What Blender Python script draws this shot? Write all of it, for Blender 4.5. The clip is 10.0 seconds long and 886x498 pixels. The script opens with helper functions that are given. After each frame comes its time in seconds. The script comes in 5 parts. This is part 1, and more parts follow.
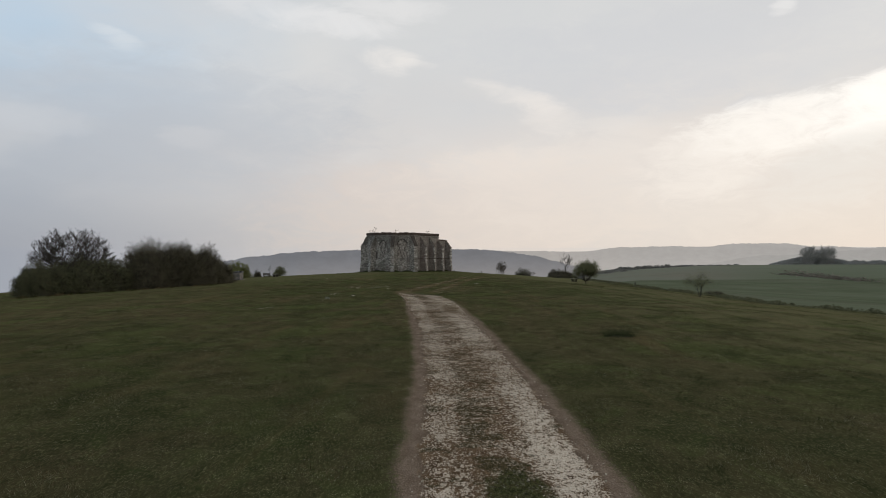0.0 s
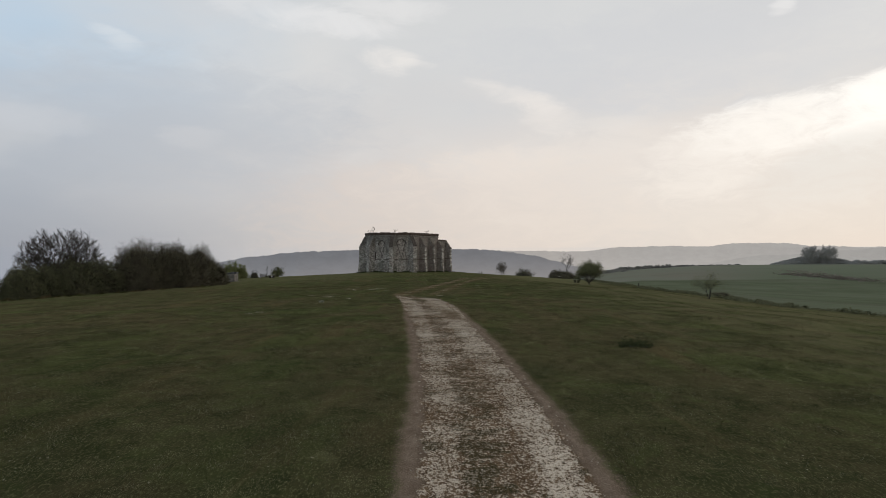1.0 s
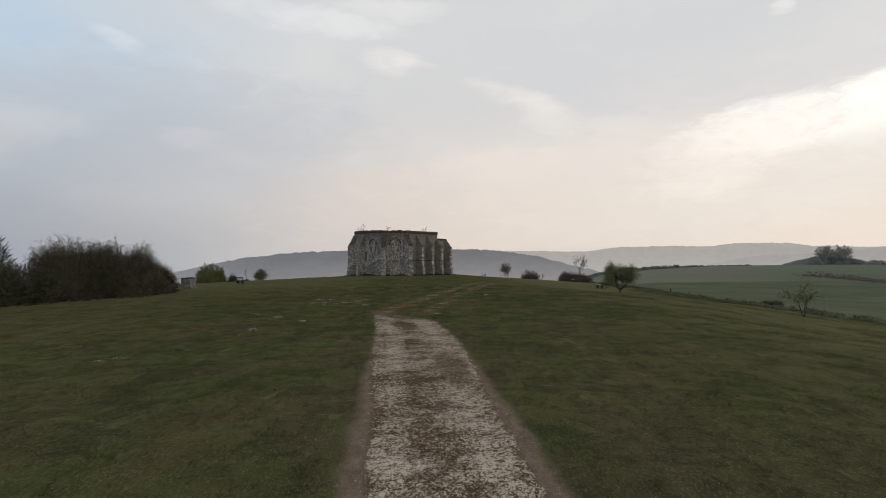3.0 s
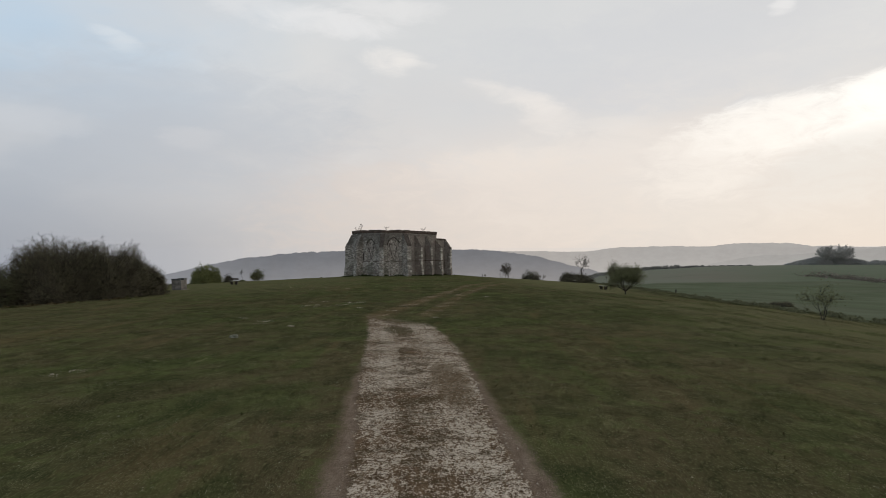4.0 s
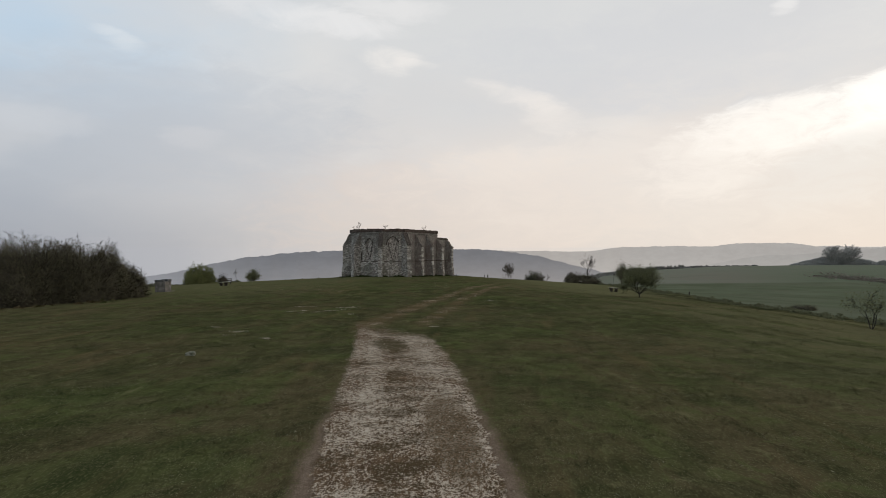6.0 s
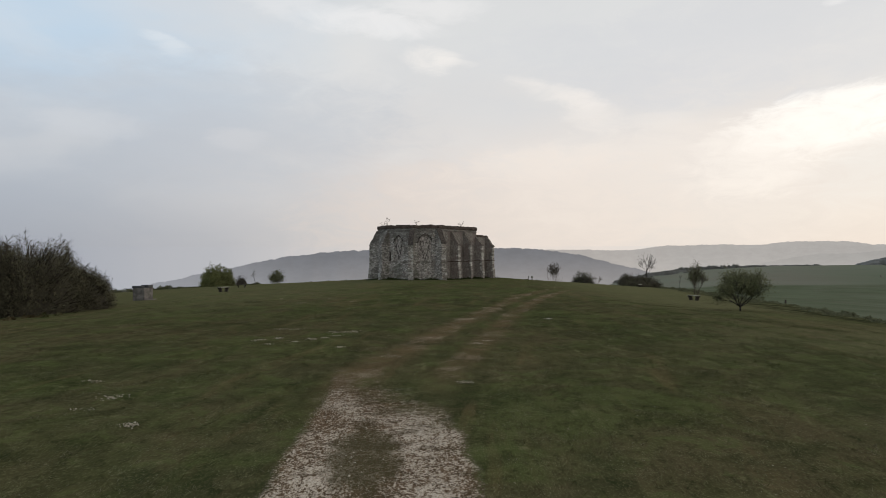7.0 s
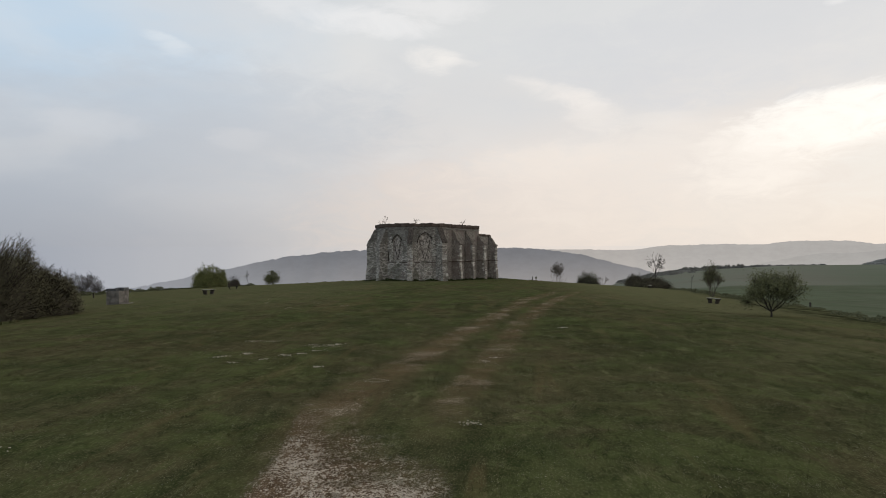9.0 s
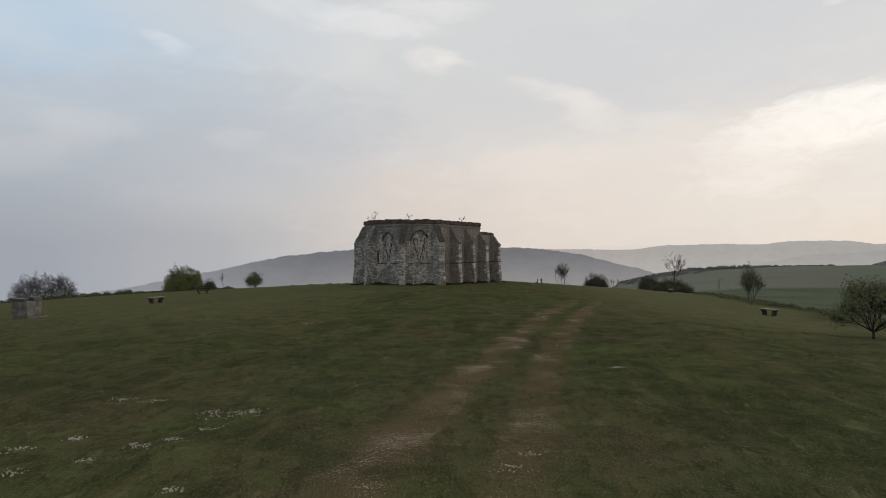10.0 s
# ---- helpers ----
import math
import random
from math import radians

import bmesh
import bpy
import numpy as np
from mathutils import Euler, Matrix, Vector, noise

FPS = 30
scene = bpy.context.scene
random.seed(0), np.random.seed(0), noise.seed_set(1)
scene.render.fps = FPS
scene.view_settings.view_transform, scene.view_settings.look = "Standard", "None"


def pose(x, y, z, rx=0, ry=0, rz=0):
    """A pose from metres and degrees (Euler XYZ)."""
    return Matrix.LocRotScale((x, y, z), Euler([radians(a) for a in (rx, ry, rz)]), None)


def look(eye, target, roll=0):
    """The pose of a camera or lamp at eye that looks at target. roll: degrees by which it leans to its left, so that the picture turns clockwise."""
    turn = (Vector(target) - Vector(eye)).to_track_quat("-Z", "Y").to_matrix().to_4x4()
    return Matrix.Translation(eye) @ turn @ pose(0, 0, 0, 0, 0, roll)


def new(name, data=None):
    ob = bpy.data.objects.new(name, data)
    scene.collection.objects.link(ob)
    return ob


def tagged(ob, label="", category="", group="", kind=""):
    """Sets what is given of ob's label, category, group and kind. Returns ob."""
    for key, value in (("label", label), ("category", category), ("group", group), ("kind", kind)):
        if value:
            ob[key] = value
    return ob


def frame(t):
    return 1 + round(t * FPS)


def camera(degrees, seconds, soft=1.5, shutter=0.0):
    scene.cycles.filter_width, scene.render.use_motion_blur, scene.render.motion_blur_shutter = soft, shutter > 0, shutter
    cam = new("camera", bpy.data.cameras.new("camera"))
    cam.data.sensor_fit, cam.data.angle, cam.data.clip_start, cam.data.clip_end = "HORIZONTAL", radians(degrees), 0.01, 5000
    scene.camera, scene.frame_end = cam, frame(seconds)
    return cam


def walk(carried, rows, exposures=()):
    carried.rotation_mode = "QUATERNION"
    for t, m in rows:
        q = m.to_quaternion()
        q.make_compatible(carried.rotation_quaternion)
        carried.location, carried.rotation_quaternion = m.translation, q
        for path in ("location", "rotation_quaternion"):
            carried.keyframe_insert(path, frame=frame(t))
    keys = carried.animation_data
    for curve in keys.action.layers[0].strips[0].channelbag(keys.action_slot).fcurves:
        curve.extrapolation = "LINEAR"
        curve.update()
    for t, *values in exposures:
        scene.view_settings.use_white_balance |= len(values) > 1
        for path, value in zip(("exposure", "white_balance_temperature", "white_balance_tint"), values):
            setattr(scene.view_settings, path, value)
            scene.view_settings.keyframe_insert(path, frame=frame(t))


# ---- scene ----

# ------------------------------------------------------------ camera and walk
cam = camera(69.0, 10.0, soft=0.8)
EYE_Z = 3.0
# seconds, x, y, z above the first eye, yaw, pitch, roll
ROWS = (
    (0.0, 0, 0, 0, 0, 0.25, 0),
    (0.5, 0, 1.02, 0.04, -0.02, 0.25, 0.02),
    (1.0, 0, 2.03, 0.08, -0.03, 0.24, 0.04),
    (1.5, 0.02, 3.05, 0.11, -0.01, 0.24, 0.05),
    (2.0, 0.04, 4.06, 0.14, 0.01, 0.24, 0.06),
    (2.5, 0.06, 5.08, 0.16, 0.03, 0.24, 0.06),
    (2.6, 0.07, 6.6, 0.16, 0.03, 0.24, 0.07),
    (2.7, 0.09, 9.6, 0.15, 0.02, 0.25, 0.08),
    (2.8, 0.12, 12.9, 0.13, 0.01, 0.25, 0.09),
    (2.9, 0.14, 15.4, 0.12, 0, 0.26, 0.1),
    (3.0, 0.16, 16.6, 0.11, 0, 0.26, 0.1),
    (3.2, 0.17, 17.15, 0.1, -0.01, 0.27, 0.11),
    (4.0, 0.21, 18.82, 0.09, -0.03, 0.28, 0.12),
    (4.5, 0.25, 19.87, 0.09, -0.04, 0.28, 0.11),
    (5.0, 0.27, 20.93, 0.09, -0.03, 0.27, 0.06),
    (5.5, 0.28, 22, 0.1, -0.02, 0.26, 0.04),
    (6.0, 0.28, 23.05, 0.11, 0.12, 0.25, 0.05),
    (6.1, 0.28, 23.7, 0.11, 0.3, 0.24, 0.06),
    (6.2, 0.28, 25.8, 0.12, 0.75, 0.23, 0.07),
    (6.3, 0.29, 29, 0.13, 1.4, 0.21, 0.08),
    (6.4, 0.29, 32.2, 0.14, 2.05, 0.19, 0.1),
    (6.5, 0.29, 34.3, 0.15, 2.5, 0.18, 0.11),
    (6.6, 0.29, 35, 0.15, 2.8, 0.17, 0.12),
    (6.8, 0.29, 35.5, 0.15, 3.33, 0.165, 0.12),
    (7.0, 0.29, 35.95, 0.16, 3.66, 0.16, 0.12),
    (7.2, 0.27, 36.35, 0.17, 3.8, 0.145, 0.11),
    (7.5, 0.25, 36.98, 0.18, 3.86, 0.13, 0.11),
    (8.0, 0.2, 38, 0.17, 3.86, 0.13, 0.14),
    (8.5, 0.15, 39.1, 0.15, 3.82, 0.14, 0.16),
    (9.0, 0.1, 40.2, 0.14, 3.79, 0.14, 0.16),
    (9.5, 0.07, 41.3, 0.13, 3.77, 0.12, 0.13),
    (9.6, 0.05, 41.7, 0.13, 3.77, 0.12, 0.13),
    (9.7, 0, 43.1, 0.135, 3.75, 0.12, 0.12),
    (9.8, -0.12, 45.4, 0.14, 3.72, 0.12, 0.11),
    (9.9, -0.25, 47.9, 0.15, 3.69, 0.11, 0.1),
    (10.0, -0.39, 50.4, 0.16, 3.66, 0.11, 0.1),
)
walk(cam, [(t, pose(x, y, EYE_Z + z, 90 + pitch, roll, yaw)) for t, x, y, z, yaw, pitch, roll in ROWS],
     exposures=((0.0, 0.04), (2.5, 0.05), (4.0, 0.07), (5.5, 0.07), (7.0, 0.14), (9.5, 0.14), (9.8, 0.10), (10.0, 0.03)))

# ------------------------------------------------------------ node helpers


class Nodes:
    """Short hand for building a node tree."""

    def __init__(self, tree):
        self.tree = tree

    def add(self, kind, **values):
        n = self.tree.nodes.new(kind)
        for key, value in values.items():
            setattr(n, key, value)
        return n

    def link(self, a, b):
        self.tree.links.new(a, b)

    def put(self, socket, value):
        if isinstance(value, bpy.types.NodeSocket):
            self.link(value, socket)
        elif isinstance(value, (tuple, list)) and len(value) == 3 and socket.type == "RGBA":
            socket.default_value = (*value, 1.0)
        else:
            socket.default_value = value

    def math(self, op, a, b=0.0, c=0.0, clamp=False):
        n = self.add("ShaderNodeMath", operation=op, use_clamp=clamp)
        for s, v in zip(n.inputs, (a, b, c)):
            self.put(s, v)
        return n.outputs[0]

    def vmath(self, op, a, b=(0, 0, 0), out=0):
        n = self.add("ShaderNodeVectorMath", operation=op)
        self.put(n.inputs[0], a)
        self.put(n.inputs[1], b)
        return n.outputs[out]

    def scale(self, v, k):
        n = self.add("ShaderNodeVectorMath", operation="SCALE")
        self.put(n.inputs[0], v)
        self.put(n.inputs[3], k)
        return n.outputs[0]

    def step(self, value, lo, hi, a=0.0, b=1.0):
        n = self.add("ShaderNodeMapRange", interpolation_type="SMOOTHSTEP")
        for s, v in zip(n.inputs, (value, lo, hi, a, b)):
            self.put(s, v)
        return n.outputs[0]

    def mix(self, fac, a, b, blend="MIX"):
        n = self.add("ShaderNodeMix", data_type="RGBA", blend_type=blend)
        self.put(n.inputs[0], fac)
        self.put(n.inputs[6], a)
        self.put(n.inputs[7], b)
        return n.outputs[2]

    def noise(self, vector, scale, detail=3.0, rough=0.55, distort=0.0, colour=False):
        n = self.add("ShaderNodeTexNoise")
        self.put(n.inputs["Vector"], vector)
        n.inputs["Scale"].default_value = scale
        n.inputs["Detail"].default_value = detail
        n.inputs["Roughness"].default_value = rough
        n.inputs["Distortion"].default_value = distort
        return n.outputs[1 if colour else 0]

    def split(self, v):
        n = self.add("ShaderNodeSeparateXYZ")
        self.put(n.inputs[0], v)
        return n.outputs

    def join(self, x, y, z):
        n = self.add("ShaderNodeCombineXYZ")
        for s, v in zip(n.inputs, (x, y, z)):
            self.put(s, v)
        return n.outputs[0]


def sky_colour(k, way):
    """The overcast evening sky by direction: blue-grey away from the sun, warm haze low down, bright cloud gaps near the sun."""
    x, y, z = k.split(way)
    az = k.math("MULTIPLY", k.math("ARCTAN2", x, y), 66.0)
    el = k.math("MULTIPLY", k.math("ARCSINE", z), 66.0)
    flat = k.join(k.math("MULTIPLY", az, 0.045), k.math("MULTIPLY", el, 0.11), 0.3)
    wob = k.noise(flat, 1.3, 5.0, 0.6, 0.3, colour=True)
    wx, wy, _ = k.split(wob)
    azw = k.math("ADD", az, k.math("MULTIPLY", k.math("SUBTRACT", wx, 0.5), 16.0))
    elw = k.math("ADD", el, k.math("MULTIPLY", k.math("SUBTRACT", wy, 0.5), 9.0))
    warm = k.step(azw, -46.0, 14.0)
    low = k.mix(k.step(azw, -46.0, 7.0), SKY_LOW_LEFT, SKY_LOW_RIGHT)
    mid = k.mix(warm, SKY_MID_LEFT, SKY_MID_RIGHT)
    high = k.mix(k.step(azw, -40.0, -5.0), SKY_HIGH_LEFT, SKY_HIGH_RIGHT)
    col = k.mix(k.step(el, -1.0, 10.0), low, mid)
    col = k.mix(k.step(elw, 8.0, 21.0), col, high)
    # soft grey cloud masses
    cl = k.noise(flat, 1.5, 5.0, 0.5, 0.3)
    cl2 = k.noise(flat, 0.9, 4.0, 0.5, 0.3)
    col = k.mix(k.math("MULTIPLY", k.math("MULTIPLY", k.step(cl, 0.42, 0.70), k.step(el, 2.0, 11.0)), 0.25), col, SKY_CLOUD_LIGHT)
    col = k.mix(k.math("MULTIPLY", k.math("MULTIPLY", k.step(cl2, 0.42, 0.62), k.step(el, 9.0, 16.0)), 0.45), col, SKY_CLOUD_GREY)
    # cloud banks and gaps, crisp above and soft below, with frayed edges
    ragged = k.math("MULTIPLY", k.math("SUBTRACT", k.noise(flat, 5.0, 8.0, 0.68, 0.6), 0.5), 3.4)
    azf = k.math("ADD", az, k.math("MULTIPLY", k.math("SUBTRACT", wx, 0.5), 6.0))
    elf = k.math("ADD", el, k.math("MULTIPLY", k.math("SUBTRACT", wy, 0.5), 3.4))
    for a0, e0, ra, re, tilt, amount, colour in SKY_GAPS:
        da = k.math("SUBTRACT", azf, a0)
        de = k.math("SUBTRACT", k.math("SUBTRACT", elf, e0), k.math("MULTIPLY", da, tilt))
        crisp = k.step(de, -re, re, 0.75, 1.35)
        q = k.math("ADD", k.math("POWER", k.math("ABSOLUTE", k.math("DIVIDE", da, ra)), 2.0), k.math("POWER", k.math("ABSOLUTE", k.math("MULTIPLY", k.math("DIVIDE", de, re), crisp)), 2.0))
        col = k.mix(k.math("MULTIPLY", k.step(k.math("ADD", q, ragged), 1.75, -0.25), amount), col, colour)
    return k.mix(1.0, col, (1.02, 1.0, 0.975), "MULTIPLY")


# ------------------------------------------------------------ world, sun
SUN_AZ, SUN_EL = 36.0, 14.0
SKY_LOW_LEFT = (0.325, 0.355, 0.415)
SKY_LOW_RIGHT = (0.685, 0.65, 0.62)
SKY_MID_LEFT = (0.43, 0.475, 0.54)
SKY_MID_RIGHT = (0.72, 0.68, 0.655)
SKY_HIGH_LEFT = (0.485, 0.61, 0.745)
SKY_HIGH_RIGHT = (0.64, 0.66, 0.68)
SKY_CLOUD_LIGHT = (0.76, 0.75, 0.74)
SKY_CLOUD_GREY = (0.60, 0.62, 0.65)
# azimuth, elevation, half width, half height (66 to the radian), tilt, amount, colour
SKY_GAPS = (
    (-25.0, 13.6, 16.5, 5.9, 0.00, 0.45, (0.475, 0.515, 0.575)),
    (2.1, 4.7, 19.1, 6.4, 0.00, 0.50, (0.7, 0.61, 0.555)),
    (20.5, 8.0, 22.6, 5.8, 0.06, 0.34, (0.85, 0.8, 0.75)),
    (23.1, 19.8, 23.0, 4.6, 0.00, 0.60, (0.6, 0.62, 0.66)),
    (19.4, 15.8, 9.0, 1.9, -0.10, 0.40, (0.62, 0.635, 0.67)),
    (35.3, 12.6, 9.8, 2.9, 0.13, 0.78, (0.98, 0.97, 0.945)),
    (28.0, 10.5, 8.2, 3.3, 0.30, 0.45, (0.93, 0.895, 0.85)),
    (40.6, 12.9, 5.8, 3.1, 0.05, 0.80, (0.99, 0.98, 0.96)),
    (37.0, 7.9, 6.6, 2.4, 0.20, 0.65, (0.73, 0.725, 0.71)),
    (7.0, 15.9, 4.9, 1.0, -0.22, 0.45, (0.86, 0.82, 0.785)),
    (10.4, 14.1, 3.4, 1.6, -0.30, 0.40, (0.86, 0.815, 0.775)),
    (5.5, 9.2, 7.5, 1.7, 0.10, 0.25, (0.83, 0.765, 0.71)),
    (-5.7, 19.2, 2.6, 1.2, -0.05, 0.50, (0.86, 0.835, 0.81)),
    (-3.7, 18.7, 2.3, 0.4, -0.10, 0.30, (0.86, 0.835, 0.81)),
    (-16.1, 23.6, 9.3, 1.3, -0.16, 0.30, (0.84, 0.845, 0.86)),
    (-10.6, 22.6, 6.2, 1.0, -0.10, 0.30, (0.84, 0.84, 0.855)),
    (-4.9, 24.0, 5.2, 1.0, -0.05, 0.35, (0.85, 0.85, 0.86)),
    (-31.0, 19.0, 2.0, 0.6, -0.25, 0.38, (0.76, 0.8, 0.835)),
    (-37.3, 11.7, 4.5, 1.2, 0.00, 0.25, (0.62, 0.65, 0.7)),
    (-24.5, 11.0, 2.8, 1.1, 0.00, 0.28, (0.66, 0.66, 0.68)),
    (32.4, 21.6, 1.0, 0.6, 0.00, 0.40, (0.9, 0.9, 0.9)),
    (16.8, 12.8, 3.8, 0.8, 0.00, 0.25, (0.8, 0.77, 0.74)),
)

world = bpy.data.worlds.new("evening_sky")
scene.world = world
world.use_nodes = True
world.node_tree.nodes.clear()
k = Nodes(world.node_tree)
way = k.vmath("NORMALIZE", k.add("ShaderNodeTexCoord").outputs["Generated"])
sky = k.add("ShaderNodeTexSky", sky_type="NISHITA", sun_disc=False, sun_elevation=radians(SUN_EL), sun_rotation=radians(SUN_AZ))
clear = k.scale(sky.outputs[0], 0.1)
bg = k.add("ShaderNodeBackground")
k.link(k.mix(0.98, clear, sky_colour(k, way)), bg.inputs["Color"])
bg.inputs["Strength"].default_value = 1.0
k.link(bg.outputs[0], k.add("ShaderNodeOutputWorld").inputs[0])

sun_data = bpy.data.lights.new("sun", "SUN")
sun_data.energy, sun_data.angle, sun_data.color = 0.7, radians(16), (1.0, 0.93, 0.84)
sun = new("sun", sun_data)
a, e = radians(SUN_AZ), radians(SUN_EL)
sun.matrix_world = look((math.sin(a) * math.cos(e) * 100, math.cos(a) * math.cos(e) * 100, math.sin(e) * 100), (0, 0, 0))

# ------------------------------------------------------------ materials


def material(name, build, rough=0.9, spec=0.2):
    """A principled material; build(k, bsdf, pos) returns colour and height (or None)."""
    m = bpy.data.materials.new(name)
    m.use_nodes = True
    m.node_tree.nodes.clear()
    k = Nodes(m.node_tree)
    b = k.add("ShaderNodeBsdfPrincipled")
    b.inputs["Roughness"].default_value = rough
    b.inputs["Specular IOR Level"].default_value = spec
    pos = k.add("ShaderNodeNewGeometry").outputs["Position"]
    colour, height, strength, size = build(k, b, pos)
    k.put(b.inputs["Base Color"], colour)
    if height is not None:
        bump = k.add("ShaderNodeBump")
        bump.inputs["Strength"].default_value = strength
        bump.inputs["Distance"].default_value = size
        k.link(height, bump.inputs["Height"])
        k.link(bump.outputs[0], b.inputs["Normal"])
    k.link(b.outputs[0], k.add("ShaderNodeOutputMaterial").inputs[0])
    return m


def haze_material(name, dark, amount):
    """Far distance as a plain glowing backdrop, evening haze painted in with the sky's own colours."""
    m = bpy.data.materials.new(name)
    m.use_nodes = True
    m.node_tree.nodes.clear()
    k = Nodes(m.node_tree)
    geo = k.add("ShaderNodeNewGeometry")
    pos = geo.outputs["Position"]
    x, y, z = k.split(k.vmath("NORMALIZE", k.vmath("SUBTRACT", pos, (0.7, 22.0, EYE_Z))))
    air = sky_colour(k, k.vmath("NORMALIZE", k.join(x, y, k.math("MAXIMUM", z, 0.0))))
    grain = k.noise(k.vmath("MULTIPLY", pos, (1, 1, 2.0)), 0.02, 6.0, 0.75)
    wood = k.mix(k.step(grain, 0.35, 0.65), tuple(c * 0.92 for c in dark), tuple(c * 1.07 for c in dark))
    # painted mist: more sky colour mixed in towards the valley floor
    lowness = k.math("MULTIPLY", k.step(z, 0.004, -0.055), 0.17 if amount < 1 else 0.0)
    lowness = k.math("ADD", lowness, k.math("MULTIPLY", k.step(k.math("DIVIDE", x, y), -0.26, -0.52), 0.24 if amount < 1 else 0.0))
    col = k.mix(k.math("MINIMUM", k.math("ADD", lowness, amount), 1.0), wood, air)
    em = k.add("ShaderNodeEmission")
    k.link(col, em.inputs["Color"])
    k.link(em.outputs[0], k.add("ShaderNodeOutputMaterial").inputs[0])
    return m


LONG = 1.157      # the lie of the land is set out in lengths of this many metres along the track
PATH = (0.90, -0.0004, -0.000026)      # centre line of the chalk track: x = a + b v^2 + c v^3, v = y / LONG


def turf_streak(k, x, y):
    """Long drifts of dead grass in the pasture, drawn out along the track."""
    return k.noise(k.join(k.math("ADD", x, k.math("MULTIPLY", y, 0.08)), k.math("MULTIPLY", y, 0.24), 3.0), 0.42, 5.0, 0.62, 0.6)


def turf_pool(k, flat):
    """Hollows with short dark green grass."""
    return k.step(k.noise(flat, 0.30, 5.0, 0.62, 0.7), 0.52, 0.64)


def ground_build(k, b, pos):
    x, y, z = k.split(pos)
    flat = k.join(x, y, 0.0)
    n_big = k.noise(flat, 0.06, 4.0, 0.6)
    n_mid = k.noise(flat, 0.45, 5.0, 0.62, 0.4)
    drawn = k.vmath("MULTIPLY", flat, (1.0, 0.4, 1.0))      # blades and clods are combed along the track
    n_fine = k.noise(drawn, 5.0, 5.0, 0.72)
    n_tiny = k.noise(drawn, 24.0, 3.0, 0.75)
    n_grain = k.noise(drawn, 60.0, 2.0, 0.8)
    patchy = k.math("ADD", k.noise(flat, 0.16, 5.0, 0.65, 0.8), k.step(y, 62.0, 92.0, 0.0, 0.07))
    streak = turf_streak(k, x, y)
    clump = k.noise(drawn, 2.0, 6.0, 0.74, 0.5)
    turf = k.mix(k.step(n_mid, 0.36, 0.66), GRASS_GREEN, GRASS_DRY)
    turf = k.mix(k.math("MULTIPLY", k.step(k.math("ADD", n_big, k.step(y, 50.0, 20.0, 0.0, 0.10)), 0.42, 0.60), 0.6), turf, GRASS_BROWN)
    turf = k.mix(k.math("MULTIPLY", k.step(patchy, 0.50, 0.62), 0.65), turf, GRASS_LUSH)
    turf = k.mix(k.math("MULTIPLY", k.step(streak, 0.48, 0.64), k.step(y, 30.0, 60.0, 0.75, 0.45)), turf, GRASS_BROWN)
    turf = k.mix(k.math("MULTIPLY", k.step(streak, 0.45, 0.36), 0.4), turf, GRASS_DARK)
    turf = k.mix(k.math("MULTIPLY", k.step(clump, 0.56, 0.66), 0.6), turf, GRASS_DARK)
    turf = k.mix(k.math("MULTIPLY", k.step(clump, 0.42, 0.35), 0.6), turf, GRASS_PALE)
    turf = k.mix(k.math("MULTIPLY", k.step(n_fine, 0.50, 0.64), 0.5), turf, GRASS_DARK)
    clod = k.noise(k.vmath("MULTIPLY", flat, (1.0, 0.8, 1.0)), 1.05, 5.0, 0.66, 0.8)
    turf = k.mix(k.math("MULTIPLY", k.step(clod, 0.48, 0.66), 0.5), turf, GRASS_DARK)
    turf = k.mix(k.math("MULTIPLY", k.step(clod, 0.46, 0.36), 0.6), turf, GRASS_MOSS)
    turf = k.mix(k.math("MULTIPLY", turf_pool(k, flat), 0.45), turf, GRASS_POOL)
    drift = k.noise(k.join(k.math("ADD", x, k.math("MULTIPLY", y, -0.05)), k.math("MULTIPLY", y, 0.13), 7.0), 0.75, 5.0, 0.66, 0.7)
    turf = k.mix(k.math("MULTIPLY", k.step(drift, 0.54, 0.70), 0.5), turf, GRASS_RUST)
    # short dark turf low on the slope
    turf = k.mix(k.math("MULTIPLY", k.step(y, 34.0, 10.0), k.step(x, 14.0, -4.0, 0.2, 0.5)), turf, GRASS_DARK)
    turf = k.mix(k.math("MULTIPLY", k.step(n_tiny, 0.50, 0.64), 0.5), turf, GRASS_PALE)
    turf = k.mix(k.math("MULTIPLY", k.math("MULTIPLY", k.step(x, 5.0, 18.0), k.step(y, 80.0, 60.0)), k.step(streak, 0.40, 0.56, 0.15, 0.6)), turf, GRASS_PASTURE)
    # paler, drier pasture towards the field
    turf = k.mix(k.math("MULTIPLY", k.math("MAXIMUM", k.math("MULTIPLY", k.step(x, 3.0, 18.0), 0.7), k.math("MULTIPLY", k.step(x, -6.0, -18.0), 0.45)), k.step(y, 66.0, 92.0)), turf, GRASS_PASTURE)
    turf = k.mix(k.math("MULTIPLY", k.step(n_grain, 0.58, 0.68), k.math("MULTIPLY", k.step(k.noise(flat, 1.3, 4.0, 0.7), 0.46, 0.60), 0.9)), turf, GRASS_STRAW)
    fleck = k.math("MULTIPLY", k.step(k.noise(drawn, 20.0, 3.0, 0.7), 0.64, 0.68), k.step(k.noise(drawn, 0.7, 5.0, 0.75), 0.50, 0.58))
    turf = k.mix(k.math("MULTIPLY", fleck, 0.8), turf, GRASS_FLECK)
    # worn chalk track
    y = k.math("DIVIDE", y, LONG)
